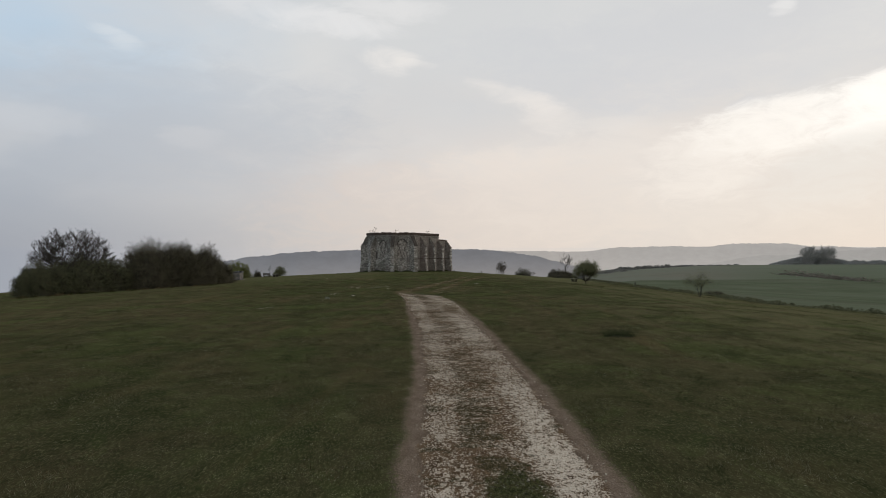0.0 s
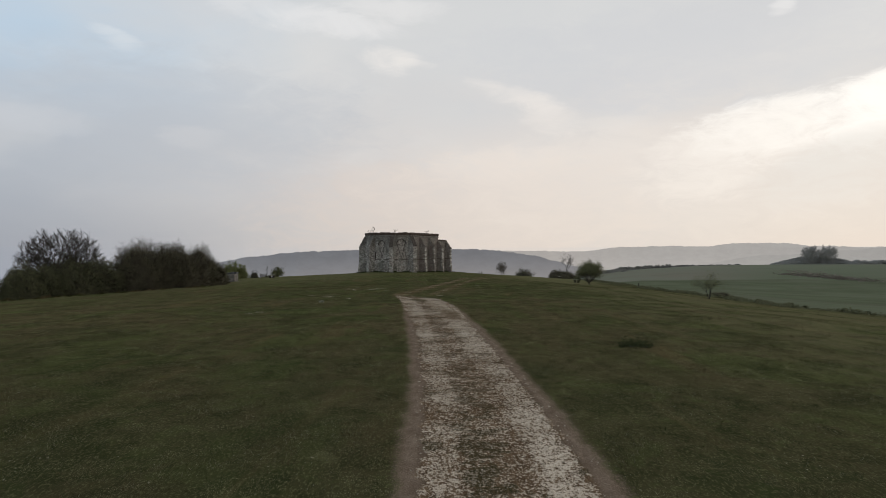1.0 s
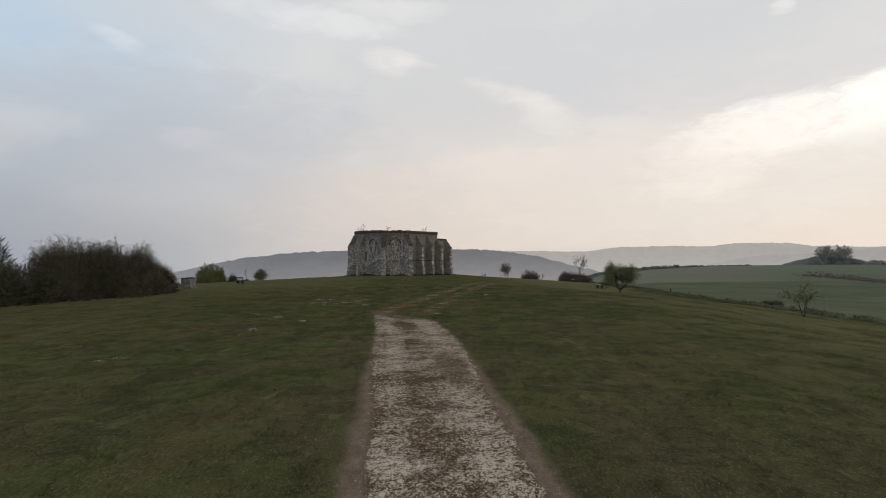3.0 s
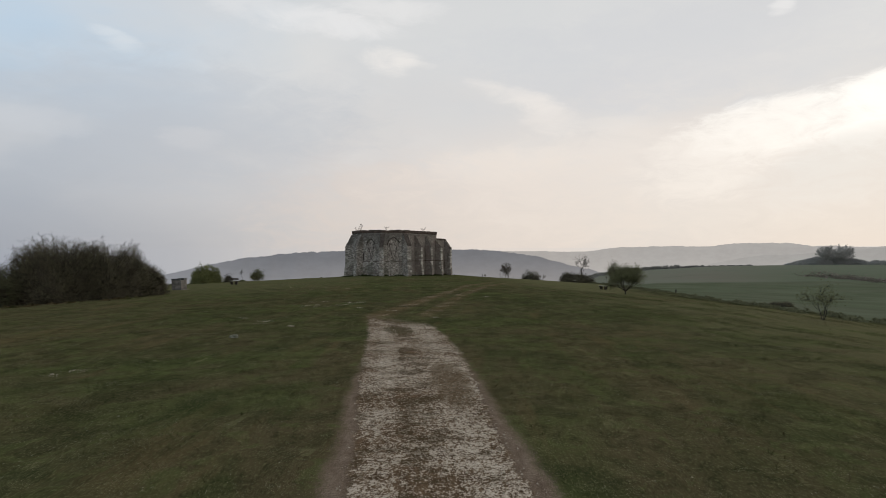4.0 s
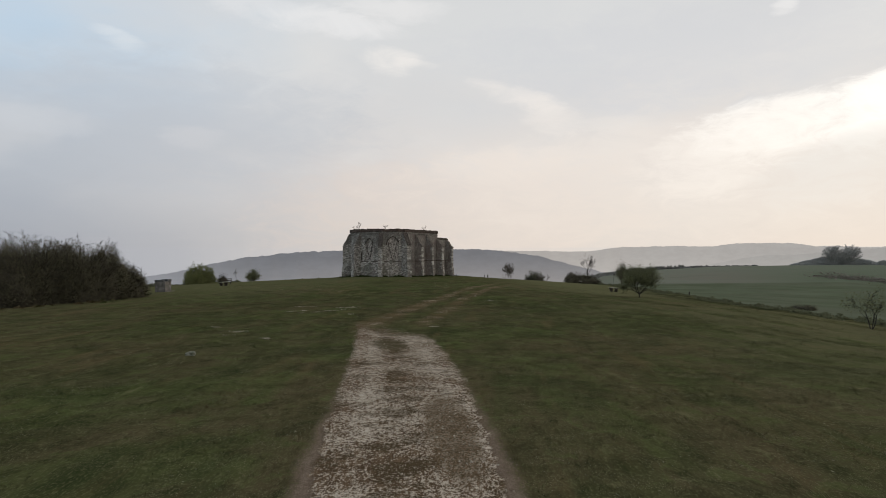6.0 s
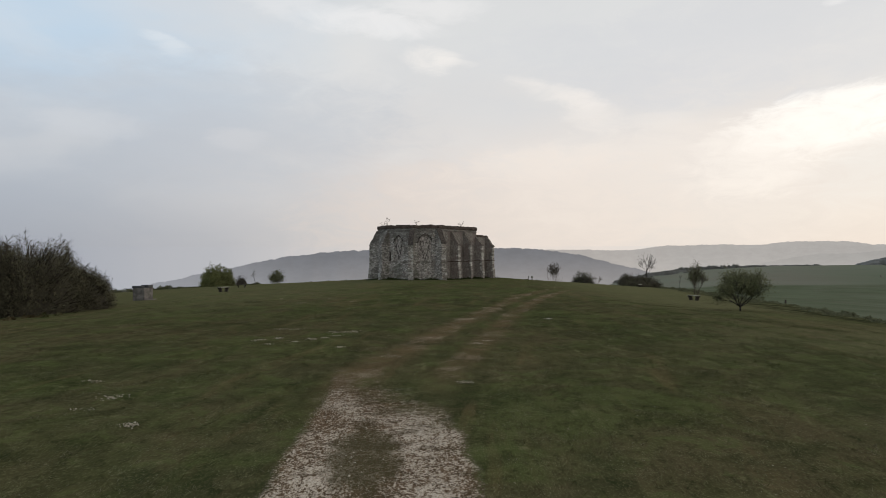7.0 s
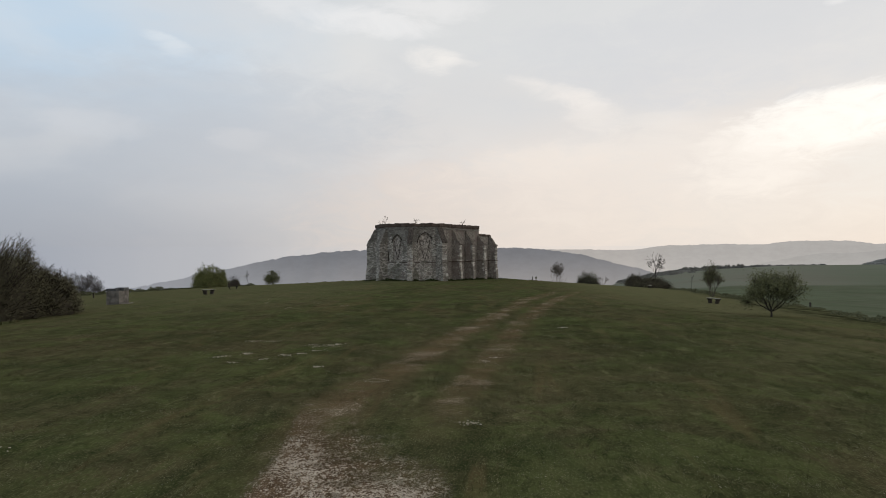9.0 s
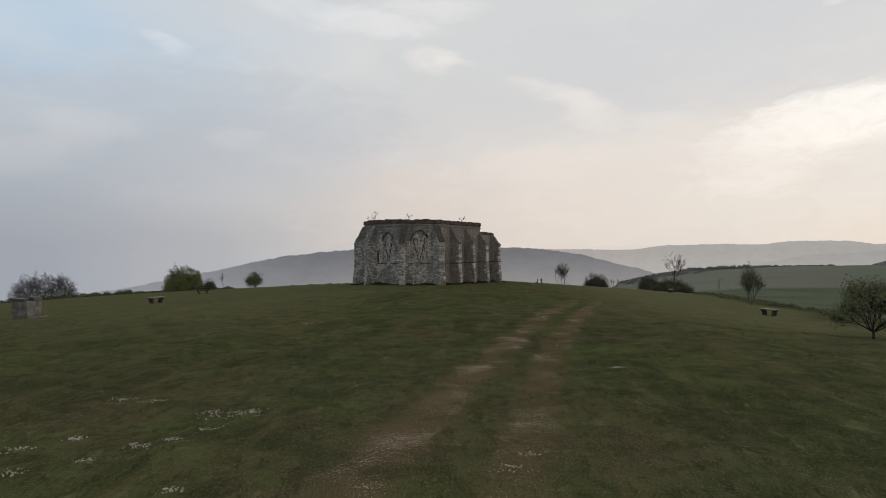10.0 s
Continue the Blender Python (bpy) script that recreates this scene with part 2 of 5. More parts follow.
    c = k.math("ADD", k.math("ADD", PATH[0], k.math("MULTIPLY", k.math("POWER", y, 2.0), PATH[1])), k.math("MULTIPLY", k.math("POWER", k.math("MAXIMUM", y, 0.0), 3.0), PATH[2]))
    sway = k.math("MULTIPLY", k.step(k.math("ABSOLUTE", k.math("SUBTRACT", y, 28.0)), 15.0, 0.0), 0.28)
    u = k.math("ADD", k.math("SUBTRACT", x, c), sway)
    wob = k.math("MULTIPLY", k.math("SUBTRACT", k.noise(flat, 0.9, 4.0, 0.6), 0.5), k.step(y, 42.0, 52.0, 1.1, 2.6))
    half = k.math("SUBTRACT", k.step(y, 5.0, 30.0, 1.5, 1.55), k.step(y, 41.0, 46.0, 0.0, 0.25))
    au = k.math("ADD", k.math("ABSOLUTE", u), k.math("MULTIPLY", wob, 0.35))
    ends = k.step(k.math("ADD", k.math("ADD", y, k.math("MULTIPLY", u, 1.5)), k.math("MULTIPLY", k.math("ADD", wob, k.math("SUBTRACT", n_fine, 0.5)), 4.0)), 46.3, 42.6)
    track = k.math("MULTIPLY", k.step(k.math("ADD", k.math("SUBTRACT", au, half), k.math("MULTIPLY", k.math("SUBTRACT", n_tiny, 0.5), 0.5)), 0.10, -0.16), ends)
    soil = k.mix(k.step(k.math("ADD", k.math("MULTIPLY", n_fine, 0.5), k.math("MULTIPLY", n_grain, 0.5)), 0.40, 0.62), SOIL, SOIL_PALE)
    chalk = k.mix(k.step(n_grain, 0.35, 0.65), CHALK, CHALK_WHITE)
    # crusts of white chalk broken up by soil and dead grass, most of it in the wheel ruts
    chips = k.vmath("MULTIPLY", flat, (1.0, 0.6, 1.0))
    crust = k.noise(chips, 9.0, 6.0, 0.78, 0.5)
    crumb = k.noise(chips, 25.0, 4.0, 0.8, 0.3)
    crumbs = k.math("ADD", k.math("MULTIPLY", crust, 0.45), k.math("MULTIPLY", crumb, 0.55))
    patch = k.noise(flat, 0.6, 3.0, 0.5)
    near = k.step(y, 17.0, 8.0)
    rut = k.math("MAXIMUM", k.math("MULTIPLY", k.step(k.math("ABSOLUTE", k.math("SUBTRACT", u, 0.80)), 0.50, 0.10), k.math("ADD", 0.2, k.math("MULTIPLY", near, 0.8))), k.math("MULTIPLY", k.step(k.math("ABSOLUTE", k.math("ADD", u, 0.78)), 0.4, 0.1), 0.25))
    ridge_ = k.step(k.math("ABSOLUTE", k.math("ADD", u, 0.15)), 0.6, 0.15)
    lean = k.math("ADD", k.math("SUBTRACT", k.math("MULTIPLY", rut, 0.062), k.math("MULTIPLY", k.math("MULTIPLY", ridge_, k.math("ADD", near, 0.3)), 0.010)), k.math("MULTIPLY", k.math("SUBTRACT", patch, 0.5), 0.16))
    strip = k.step(k.math("ADD", k.math("SUBTRACT", half, au), k.math("MULTIPLY", k.math("SUBTRACT", n_fine, 0.5), 0.4)), k.step(y, 24.0, 36.0, 0.40, -0.05), k.step(y, 24.0, 36.0, 0.30, -0.15))
    white = k.math("MULTIPLY", k.step(k.math("ADD", crumbs, lean), k.step(y, 12.0, 24.0, 0.512, 0.499), k.step(y, 12.0, 24.0, 0.536, 0.523)), k.math("SUBTRACT", 1.0, strip))
    tufts = k.step(k.math("ADD", k.math("SUBTRACT", k.noise(flat, 1.3, 5.0, 0.7), k.math("MULTIPLY", rut, 0.12)), k.math("MULTIPLY", ridge_, 0.05)), 0.51, 0.59)
    bare = k.mix(k.math("MULTIPLY", tufts, 0.85), soil, k.mix(k.step(n_tiny, 0.4, 0.6), k.mix(near, SOIL, GRASS_DARK), GRASS_BROWN))
    bare = k.mix(k.math("MULTIPLY", white, k.math("SUBTRACT", 1.0, k.math("MULTIPLY", tufts, 0.55))), bare, chalk)
    green_heart = k.step(k.math("ADD", k.math("ADD", k.math("POWER", k.math("DIVIDE", k.math("SUBTRACT", u, 0.05), 0.5), 2.0), k.math("POWER", k.math("DIVIDE", k.math("SUBTRACT", y, 6.7), 0.9), 2.0)), k.math("MULTIPLY", n_fine, 1.6)), 1.9, 1.2)
    bare = k.mix(k.math("MULTIPLY", green_heart, 0.85), bare, k.mix(k.step(n_tiny, 0.4, 0.6), GRASS_DARK, GRASS_GREEN))
    plug = k.step(k.math("ADD", k.math("ADD", k.math("POWER", k.math("DIVIDE", k.math("ADD", u, 0.25), 0.65), 2.0), k.math("POWER", k.math("DIVIDE", k.math("SUBTRACT", y, 40.3), 1.7), 2.0)), k.math("MULTIPLY", n_fine, 1.6)), 2.1, 1.2)
    bare = k.mix(k.math("MULTIPLY", plug, 0.8), bare, k.mix(k.step(n_tiny, 0.4, 0.6), GRASS_BROWN, GRASS_DRY))
    turf_plug = k.step(k.math("ADD", k.math("ADD", k.math("POWER", k.math("DIVIDE", k.math("SUBTRACT", u, 0.8), 0.5), 2.0), k.math("POWER", k.math("DIVIDE", k.math("SUBTRACT", y, 29.8), 2.6), 2.0)), k.math("MULTIPLY", n_fine, 1.6)), 2.1, 1.2)
    bare = k.mix(k.math("MULTIPLY", turf_plug, 0.75), bare, k.mix(k.step(n_tiny, 0.4, 0.6), GRASS_BROWN, SOIL_PALE))
    worn = k.mix(k.step(k.math("ADD", k.math("MULTIPLY", n_grain, 0.6), k.math("MULTIPLY", n_fine, 0.4)), 0.38, 0.62), STRIP_DARK, STRIP_PALE)
    bare = k.mix(strip, bare, worn)
    col = k.mix(track, turf, bare)
    # brown wheel marks that go on over the turf
    c2 = k.math("ADD", -2.5, k.math("MULTIPLY", k.math("POWER", k.math("MAXIMUM", k.math("SUBTRACT", y, 46.0), 0.0), 1.2), 0.115))
    w = k.math("ADD", k.math("SUBTRACT", x, c2), k.math("MULTIPLY", wob, 0.4))
    marks = k.math("MAXIMUM", k.step(k.math("ABSOLUTE", k.math("ADD", w, 0.95)), 1.15, 0.0), k.math("MULTIPLY", k.step(k.math("ABSOLUTE", k.math("SUBTRACT", w, k.step(y, 66.0, 50.0, 0.95, 1.6))), 0.9, 0.1), k.step(y, 43.0, 50.0, 0.0, 0.9)))
    marks = k.math("MULTIPLY", k.math("MULTIPLY", marks, k.step(y, 41.0, 48.0)), k.math("MULTIPLY", k.step(y, 100.0, 76.0), k.step(k.noise(flat, 0.5, 4.0, 0.65), 0.30, 0.62, 0.35, 0.85)))
    col = k.mix(k.math("MULTIPLY", marks, k.step(n_fine, 0.2, 0.5)), col, k.mix(k.math("MULTIPLY", k.step(n_tiny, 0.45, 0.65), 0.4), MARK_BROWN, SOIL_PALE))
    loose = k.math("MULTIPLY", k.step(k.math("ADD", crumb, k.math("MULTIPLY", k.math("SUBTRACT", patch, 0.5), 0.5)), 0.60, 0.64), k.step(marks, 0.15, 0.5))
    col = k.mix(loose, col, CHALK)
    # crop field below the bank
    edge_x = k.math("ADD", k.math("ADD", 31.0, k.math("SUBTRACT", k.math("MULTIPLY", k.math("MAXIMUM", k.math("SUBTRACT", y, 95.0), 0.0), 0.12), k.math("MULTIPLY", k.math("MULTIPLY", k.step(y, 56.0, 70.0), k.step(y, 92.0, 82.0)), 4.0))), k.math("MULTIPLY", wob, 2.0))
    f = k.math("SUBTRACT", x, edge_x)
    field = k.step(f, 1.0, 4.0)
    far_edge = k.math("ADD", k.math("SUBTRACT", y, 194.0), k.math("MULTIPLY", k.math("SUBTRACT", n_big, 0.5), 9.0))
    upper = k.mix(k.step(k.noise(flat, 0.012, 5.0, 0.65), 0.38, 0.62), FIELD_PALE_HAZED, FIELD_BROWN)
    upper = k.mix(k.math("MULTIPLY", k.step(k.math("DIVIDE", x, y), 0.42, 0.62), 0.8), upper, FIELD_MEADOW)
    lower = k.mix(k.step(k.noise(flat, 0.05, 5.0, 0.65), 0.35, 0.65), FIELD_GREEN, FIELD_DARK)
    crop = k.mix(k.step(far_edge, -5.0, 5.0), lower, upper)
    # distance haze put into the crop colour, paler further off
    crop = k.mix(k.step(y, 215.0, 330.0, 0.0, 0.45), crop, FIELD_PALE_HAZED)
    bands = k.noise(k.join(k.math("MULTIPLY", x, 0.8), y, 0.0), 0.04, 5.0, 0.7, 0.6)
    crop = k.mix(k.math("MULTIPLY", k.step(bands, 0.44, 0.66), 0.25), crop, FIELD_BROWN)
    crop = k.mix(k.math("MULTIPLY", k.step(bands, 0.46, 0.30), 0.25), crop, FIELD_DARK)
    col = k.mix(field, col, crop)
    bank = k.math("MULTIPLY", k.step(k.math("ABSOLUTE", k.math("ADD", f, 1.0)), 5.5, 1.5), k.step(n_mid, 0.3, 0.6))
    col = k.mix(k.math("MULTIPLY", bank, 0.9), col, GRASS_BANK)
    height = k.math("ADD", k.math("MULTIPLY", n_fine, 0.6), k.math("MULTIPLY", n_tiny, 0.3))
    height = k.math("ADD", height, k.math("MULTIPLY", k.math("MULTIPLY", white, track), 0.35))
    return col, height, 0.8, 0.08


GRASS_RUST = (0.100, 0.072, 0.036)
GRASS_POOL = (0.022, 0.031, 0.012)
GRASS_MOSS = (0.0682, 0.077, 0.0286)
GRASS_FLECK = (0.26, 0.24, 0.17)
GRASS_PASTURE = (0.1142, 0.1086, 0.056)
STRIP_DARK = (0.088, 0.063, 0.045)
STRIP_PALE = (0.2, 0.153, 0.115)
GRASS_GREEN = (0.0495, 0.0572, 0.02145)
GRASS_DRY = (0.0648, 0.05994, 0.02916)
GRASS_BROWN = (0.074, 0.058, 0.0315)
GRASS_PALE = (0.122, 0.116, 0.056)
GRASS_DARK = (0.0195, 0.0225, 0.0098)
GRASS_LUSH = (0.05865, 0.0736, 0.02357)
GRASS_STRAW = (0.23, 0.205, 0.12)
GRASS_BANK = (0.019, 0.021, 0.011)
SOIL = (0.065, 0.043, 0.026)
SOIL_PALE = (0.165, 0.112, 0.07)
CHALK = (0.36, 0.295, 0.225)
CHALK_WHITE = (0.56, 0.488, 0.40)
MARK_BROWN = (0.098, 0.068, 0.037)
# crop colours, lightened and greyed to hold some painted haze
FIELD_GREEN = (0.100, 0.116, 0.074)
FIELD_PALE_HAZED = (0.150, 0.158, 0.122)
FIELD_BROWN = (0.150, 0.142, 0.112)
FIELD_MEADOW = (0.105, 0.124, 0.082)
FIELD_DARK = (0.080, 0.091, 0.057)
MAT_GROUND = material("turf_and_chalk", ground_build, 1.0, 0.0)


def stone_build(k, b, pos):
    """Small coursed chalk blocks patched with dark flint, stained from the wall head down."""
    x, y, z = k.split(pos)
    n1 = k.noise(pos, 0.42, 4.0, 0.6, 0.5)
    n2 = k.noise(pos, 8.0, 6.0, 0.8)
    n3 = k.noise(k.vmath("MULTIPLY", pos, (1, 1, 0.35)), 0.75, 5.0, 0.65)
    wx, wy, _ = k.split(k.noise(pos, 2.5, 3.0, 0.6, colour=True))
    br = k.add("ShaderNodeTexBrick", offset=0.5, squash=1.0)
    k.put(br.inputs["Vector"], k.join(k.math("ADD", x, k.math("MULTIPLY", wx, 0.25)), k.math("ADD", z, k.math("MULTIPLY", wy, 0.16)), 0.0))
    for key, value in (("Color1", (0, 0, 0, 1)), ("Color2", (1, 1, 1, 1)), ("Mortar", (0.5, 0.5, 0.5, 1)), ("Scale", 1.0), ("Mortar Size", 0.018), ("Mortar Smooth", 0.3), ("Bias", 0.0), ("Brick Width", 0.34), ("Row Height", 0.18)):
        br.inputs[key].default_value = value
    cell = k.split(br.outputs["Color"])[0]
    pick = k.math("ADD", cell, k.math("MULTIPLY", k.math("SUBTRACT", n1, 0.5), 1.7))
    col = k.mix(k.step(pick, 0.15, 0.85), (0.50, 0.462, 0.408), (0.215, 0.193, 0.168))
    col = k.mix(k.math("MULTIPLY", k.step(pick, 0.22, 0.0), 0.8), col, (0.64, 0.605, 0.545))
    col = k.mix(k.math("MULTIPLY", k.step(n2, 0.52, 0.60), 0.75), col, (0.62, 0.585, 0.525))
    col = k.mix(k.math("MULTIPLY", k.step(n2, 0.47, 0.39), 0.78), col, (0.085, 0.077, 0.066))
    col = k.mix(k.math("MULTIPLY", k.step(k.noise(pos, 1.1, 4.0, 0.6), 0.55, 0.65), 0.35), col, (0.24, 0.165, 0.135))
    col = k.mix(k.math("MULTIPLY", br.outputs["Fac"], 0.45), col, (0.10, 0.092, 0.08))
    # rain streaks and lichen that run down from the wall head, algae at the foot
    run = k.math("ADD", n3, k.step(z, 3.2, 5.9, 0.0, 0.20))
    col = k.mix(k.math("MULTIPLY", k.step(run, 0.53, 0.66), 0.60), col, (0.115, 0.106, 0.093))
    algae = k.math("ADD", k.noise(pos, 0.55, 4.0, 0.6, 0.6), k.step(z, 1.8, -0.5, 0.0, 0.08))
    col = k.mix(k.math("MULTIPLY", k.step(algae, 0.55, 0.68), 0.6), col, (0.115, 0.118, 0.085))
    h = k.math("ADD", k.math("MULTIPLY", n2, 0.6), k.math("MULTIPLY", br.outputs["Fac"], -0.5))
    return col, h, 1.0, 0.10


def flint_build(k, b, pos):
    n1 = k.noise(pos, 0.7, 5.0, 0.65, 0.4)
    n2 = k.noise(pos, 4.2, 6.0, 0.75)
    n3 = k.noise(k.vmath("MULTIPLY", pos, (1, 1, 0.3)), 1.0, 4.0, 0.6)
    col = k.mix(k.step(n2, 0.36, 0.62), (0.135, 0.118, 0.103), (0.30, 0.27, 0.237))
    col = k.mix(k.math("MULTIPLY", k.step(n2, 0.60, 0.68), 0.75), col, (0.44, 0.415, 0.375))
    col = k.mix(k.math("MULTIPLY", k.step(n1, 0.46, 0.60), 0.65), col, (0.19, 0.148, 0.130))
    col = k.mix(k.math("MULTIPLY", k.step(n3, 0.54, 0.66), 0.5), col, (0.10, 0.094, 0.08))
    return col, n2, 1.0, 0.08


def ashlar_build(k, b, pos):
    n1 = k.noise(pos, 1.5, 5.0, 0.7, 0.5)
    n2 = k.noise(pos, 5.0, 5.0, 0.75)
    r = k.add("ShaderNodeObjectInfo").outputs["Random"]
    col = k.mix(k.step(r, 0.1, 0.8), (0.20, 0.18, 0.155), (0.50, 0.475, 0.43))
    col = k.mix(k.math("MULTIPLY", k.step(n2, 0.50, 0.64), 0.6), col, (0.58, 0.55, 0.50))
    col = k.mix(k.math("MULTIPLY", k.step(n2, 0.46, 0.34), 0.6), col, (0.12, 0.108, 0.092))
    col = k.mix(k.math("MULTIPLY", k.step(n1, 0.48, 0.60), 0.75), col, (0.15, 0.135, 0.115))
    return col, n2, 0.9, 0.06


def dark_stone_build(k, b, pos):
    n1 = k.noise(pos, 1.6, 6.0, 0.66, 0.4)
    n2 = k.noise(pos, 9.0, 4.0, 0.7)
    col = k.mix(k.step(n1, 0.35, 0.65), (0.058, 0.043, 0.036), (0.125, 0.092, 0.076))
    col = k.mix(k.math("MULTIPLY", k.step(n2, 0.5, 0.7), 0.4), col, (0.05, 0.05, 0.03))
    return col, n2, 0.9, 0.06


def plain_build(dark, light, scale, size=0.02):
    def build(k, b, pos):
        n1 = k.noise(pos, scale, 5.0, 0.65)
        n2 = k.noise(pos, scale * 7, 3.0, 0.6)
        col = k.mix(k.step(k.math("ADD", k.math("MULTIPLY", n1, 0.7), k.math("MULTIPLY", n2, 0.3)), 0.35, 0.65), dark, light)
        return col, n2, 0.6, size
    return build


def leaf_build(dark, light):
    def build(k, b, pos):
        n1 = k.noise(pos, 0.8, 3.0, 0.6)
        r = k.add("ShaderNodeNewGeometry").outputs["Random Per Island"]
        col = k.mix(k.math("ADD", k.math("MULTIPLY", r, 0.7), k.math("MULTIPLY", n1, 0.3)), dark, light)
        return col, None, 0, 0
    return build


MAT_STONE = material("weathered_chalk_masonry", stone_build, 0.95, 0.1)
MAT_INFILL = material("pale_window_blocking", plain_build((0.09, 0.075, 0.066), (0.52, 0.475, 0.42), 3.6, 0.06), 0.95, 0.1)
MAT_MOSSY = material("mossy_chalk_stone", plain_build((0.06, 0.068, 0.038), (0.27, 0.26, 0.215), 9.0), 0.95, 0.1)
# far twigs, their colour greyed to paint in the haze
MAT_HAZY_TWIG = material("far_twigs_haze_grey", plain_build((0.075, 0.070, 0.070), (0.135, 0.126, 0.126), 3.0), 0.9, 0.0)
MAT_THORN_TWIG = material("brown_thorn_twigs", plain_build((0.040, 0.035, 0.026), (0.080, 0.070, 0.052), 1.5), 0.9, 0.05)
MAT_FLINT = material("dark_flint_rubble", flint_build, 0.95, 0.1)
MAT_ASHLAR = material("pale_dressed_chalk", ashlar_build, 0.95, 0.1)
MAT_CAP = material("dark_capping_stone", dark_stone_build, 0.95, 0.1)
# dark mouldings and weathering stones; also the slit's painted recess shade
MAT_DARK_STONE_SHADE = material("dark_moulding_and_shade", plain_build((0.04, 0.034, 0.03), (0.12, 0.10, 0.085), 5.0), 0.95, 0.05)
MAT_WEATHER = material("lichened_weathering_stone", plain_build((0.075, 0.062, 0.052), (0.20, 0.175, 0.15), 3.5, 0.05), 0.95, 0.05)
MAT_BARK = material("grey_bark", plain_build((0.030, 0.026, 0.023), (0.065, 0.057, 0.050), 6.0), 0.9, 0.1)
MAT_TWIG = material("brown_twigs", plain_build((0.070, 0.058, 0.046), (0.14, 0.118, 0.096), 3.0), 0.9, 0.1)
MAT_LEAF_DARK = material("dark_thorn_leaves", leaf_build((0.062, 0.058, 0.036), (0.120, 0.110, 0.068)), 0.9, 0.05)
MAT_LEAF_BRAMBLE = material("olive_bramble_leaves", leaf_build((0.058, 0.062, 0.034), (0.118, 0.118, 0.064)), 0.9, 0.05)
MAT_LEAF_GREEN = material("spring_leaves", leaf_build((0.07, 0.082, 0.028), (0.20, 0.205, 0.08)), 0.8, 0.15)
MAT_DARK_GRASS = material("dark_coarse_grass", leaf_build((0.018, 0.024, 0.010), (0.05, 0.058, 0.024)), 0.9, 0.05)
MAT_LEAF_THORN = material("thorn_leaves", leaf_build((0.055, 0.060, 0.027), (0.155, 0.156, 0.078)), 0.85, 0.1)
MAT_OLIVE = material("olive_shoots", plain_build((0.06, 0.062, 0.026), (0.14, 0.135, 0.06), 3.0), 0.9, 0.1)
MAT_WOOD = material("greyed_bench_wood", plain_build((0.10, 0.10, 0.07), (0.25, 0.235, 0.18), 5.0), 0.85, 0.2)
MAT_DARK_WOOD = material("dark_treated_wood", plain_build((0.03, 0.025, 0.02), (0.07, 0.058, 0.046), 6.0), 0.85, 0.2)
MAT_CONCRETE = material("stained_concrete", plain_build((0.08, 0.072, 0.064), (0.22, 0.20, 0.18), 2.2), 0.9, 0.15)
MAT_SLATE = material("dark_slate_top", plain_build((0.05, 0.05, 0.05), (0.10, 0.10, 0.10), 4.0), 0.6, 0.3)
MAT_CHALK = material("chalk_stones", plain_build((0.22, 0.19, 0.145), (0.50, 0.445, 0.355), 7.0), 0.95, 0.1)
# scrub and trees past the field, haze painted in as a pale tint
MAT_SCRUB_HAZED = material("hedge_scrub_haze_tint", plain_build((0.25, 0.25, 0.232), (0.31, 0.305, 0.287), 0.4), 0.95, 0.0)
MAT_RUBBLE = material("brown_field_rubble", plain_build((0.12, 0.105, 0.088), (0.24, 0.205, 0.17), 0.9, 0.1), 0.95, 0.05)


def blade_build(k, b, pos):
    x, y, z = k.split(pos)
    r = k.add("ShaderNodeNewGeometry").outputs["Random Per Island"]
    green = k.mix(r, (0.030, 0.038, 0.014), (0.082, 0.087, 0.036))
    dead = k.mix(r, (0.050, 0.038, 0.020), (0.140, 0.113, 0.064))
    col = k.mix(k.step(turf_streak(k, x, y), 0.45, 0.57), green, dead)
    clod = k.noise(k.vmath("MULTIPLY", k.join(x, y, 0.0), (1.0, 0.8, 1.0)), 1.05, 5.0, 0.66, 0.8)
    col = k.mix(k.math("MULTIPLY", k.step(clod, 0.48, 0.66), 0.45), col, GRASS_DARK)
    col = k.mix(k.math("MULTIPLY", turf_pool(k, k.join(x, y, 0.0)), 0.45), col, GRASS_POOL)
    return col, None, 0, 0


def straw_build(k, b, pos):
    r = k.add("ShaderNodeNewGeometry").outputs["Random Per Island"]
    return k.mix(r, (0.06, 0.056, 0.028), (0.215, 0.195, 0.125)), None, 0, 0


# scrub on the crest, greyed a little for painted haze
MAT_CREST = material("crest_scrub_haze_tint", plain_build((0.135, 0.133, 0.117), (0.215, 0.208, 0.187), 0.5), 0.95, 0.0)
MAT_TUFT = material("grass_blades", blade_build, 1.0, 0.0)
MAT_STRAW = material("bleached_grass", straw_build, 1.0, 0.0)

# ------------------------------------------------------------ the lie of the land


def smooth(lo, hi, v):
    q = np.clip((v - lo) / (hi - lo), 0.0, 1.0)
    return q * q * (3 - 2 * q)


def soft_ramp(v, width):
    """0 below, v above, with a rounded knee."""
    return width * np.logaddexp(0.0, v / width)


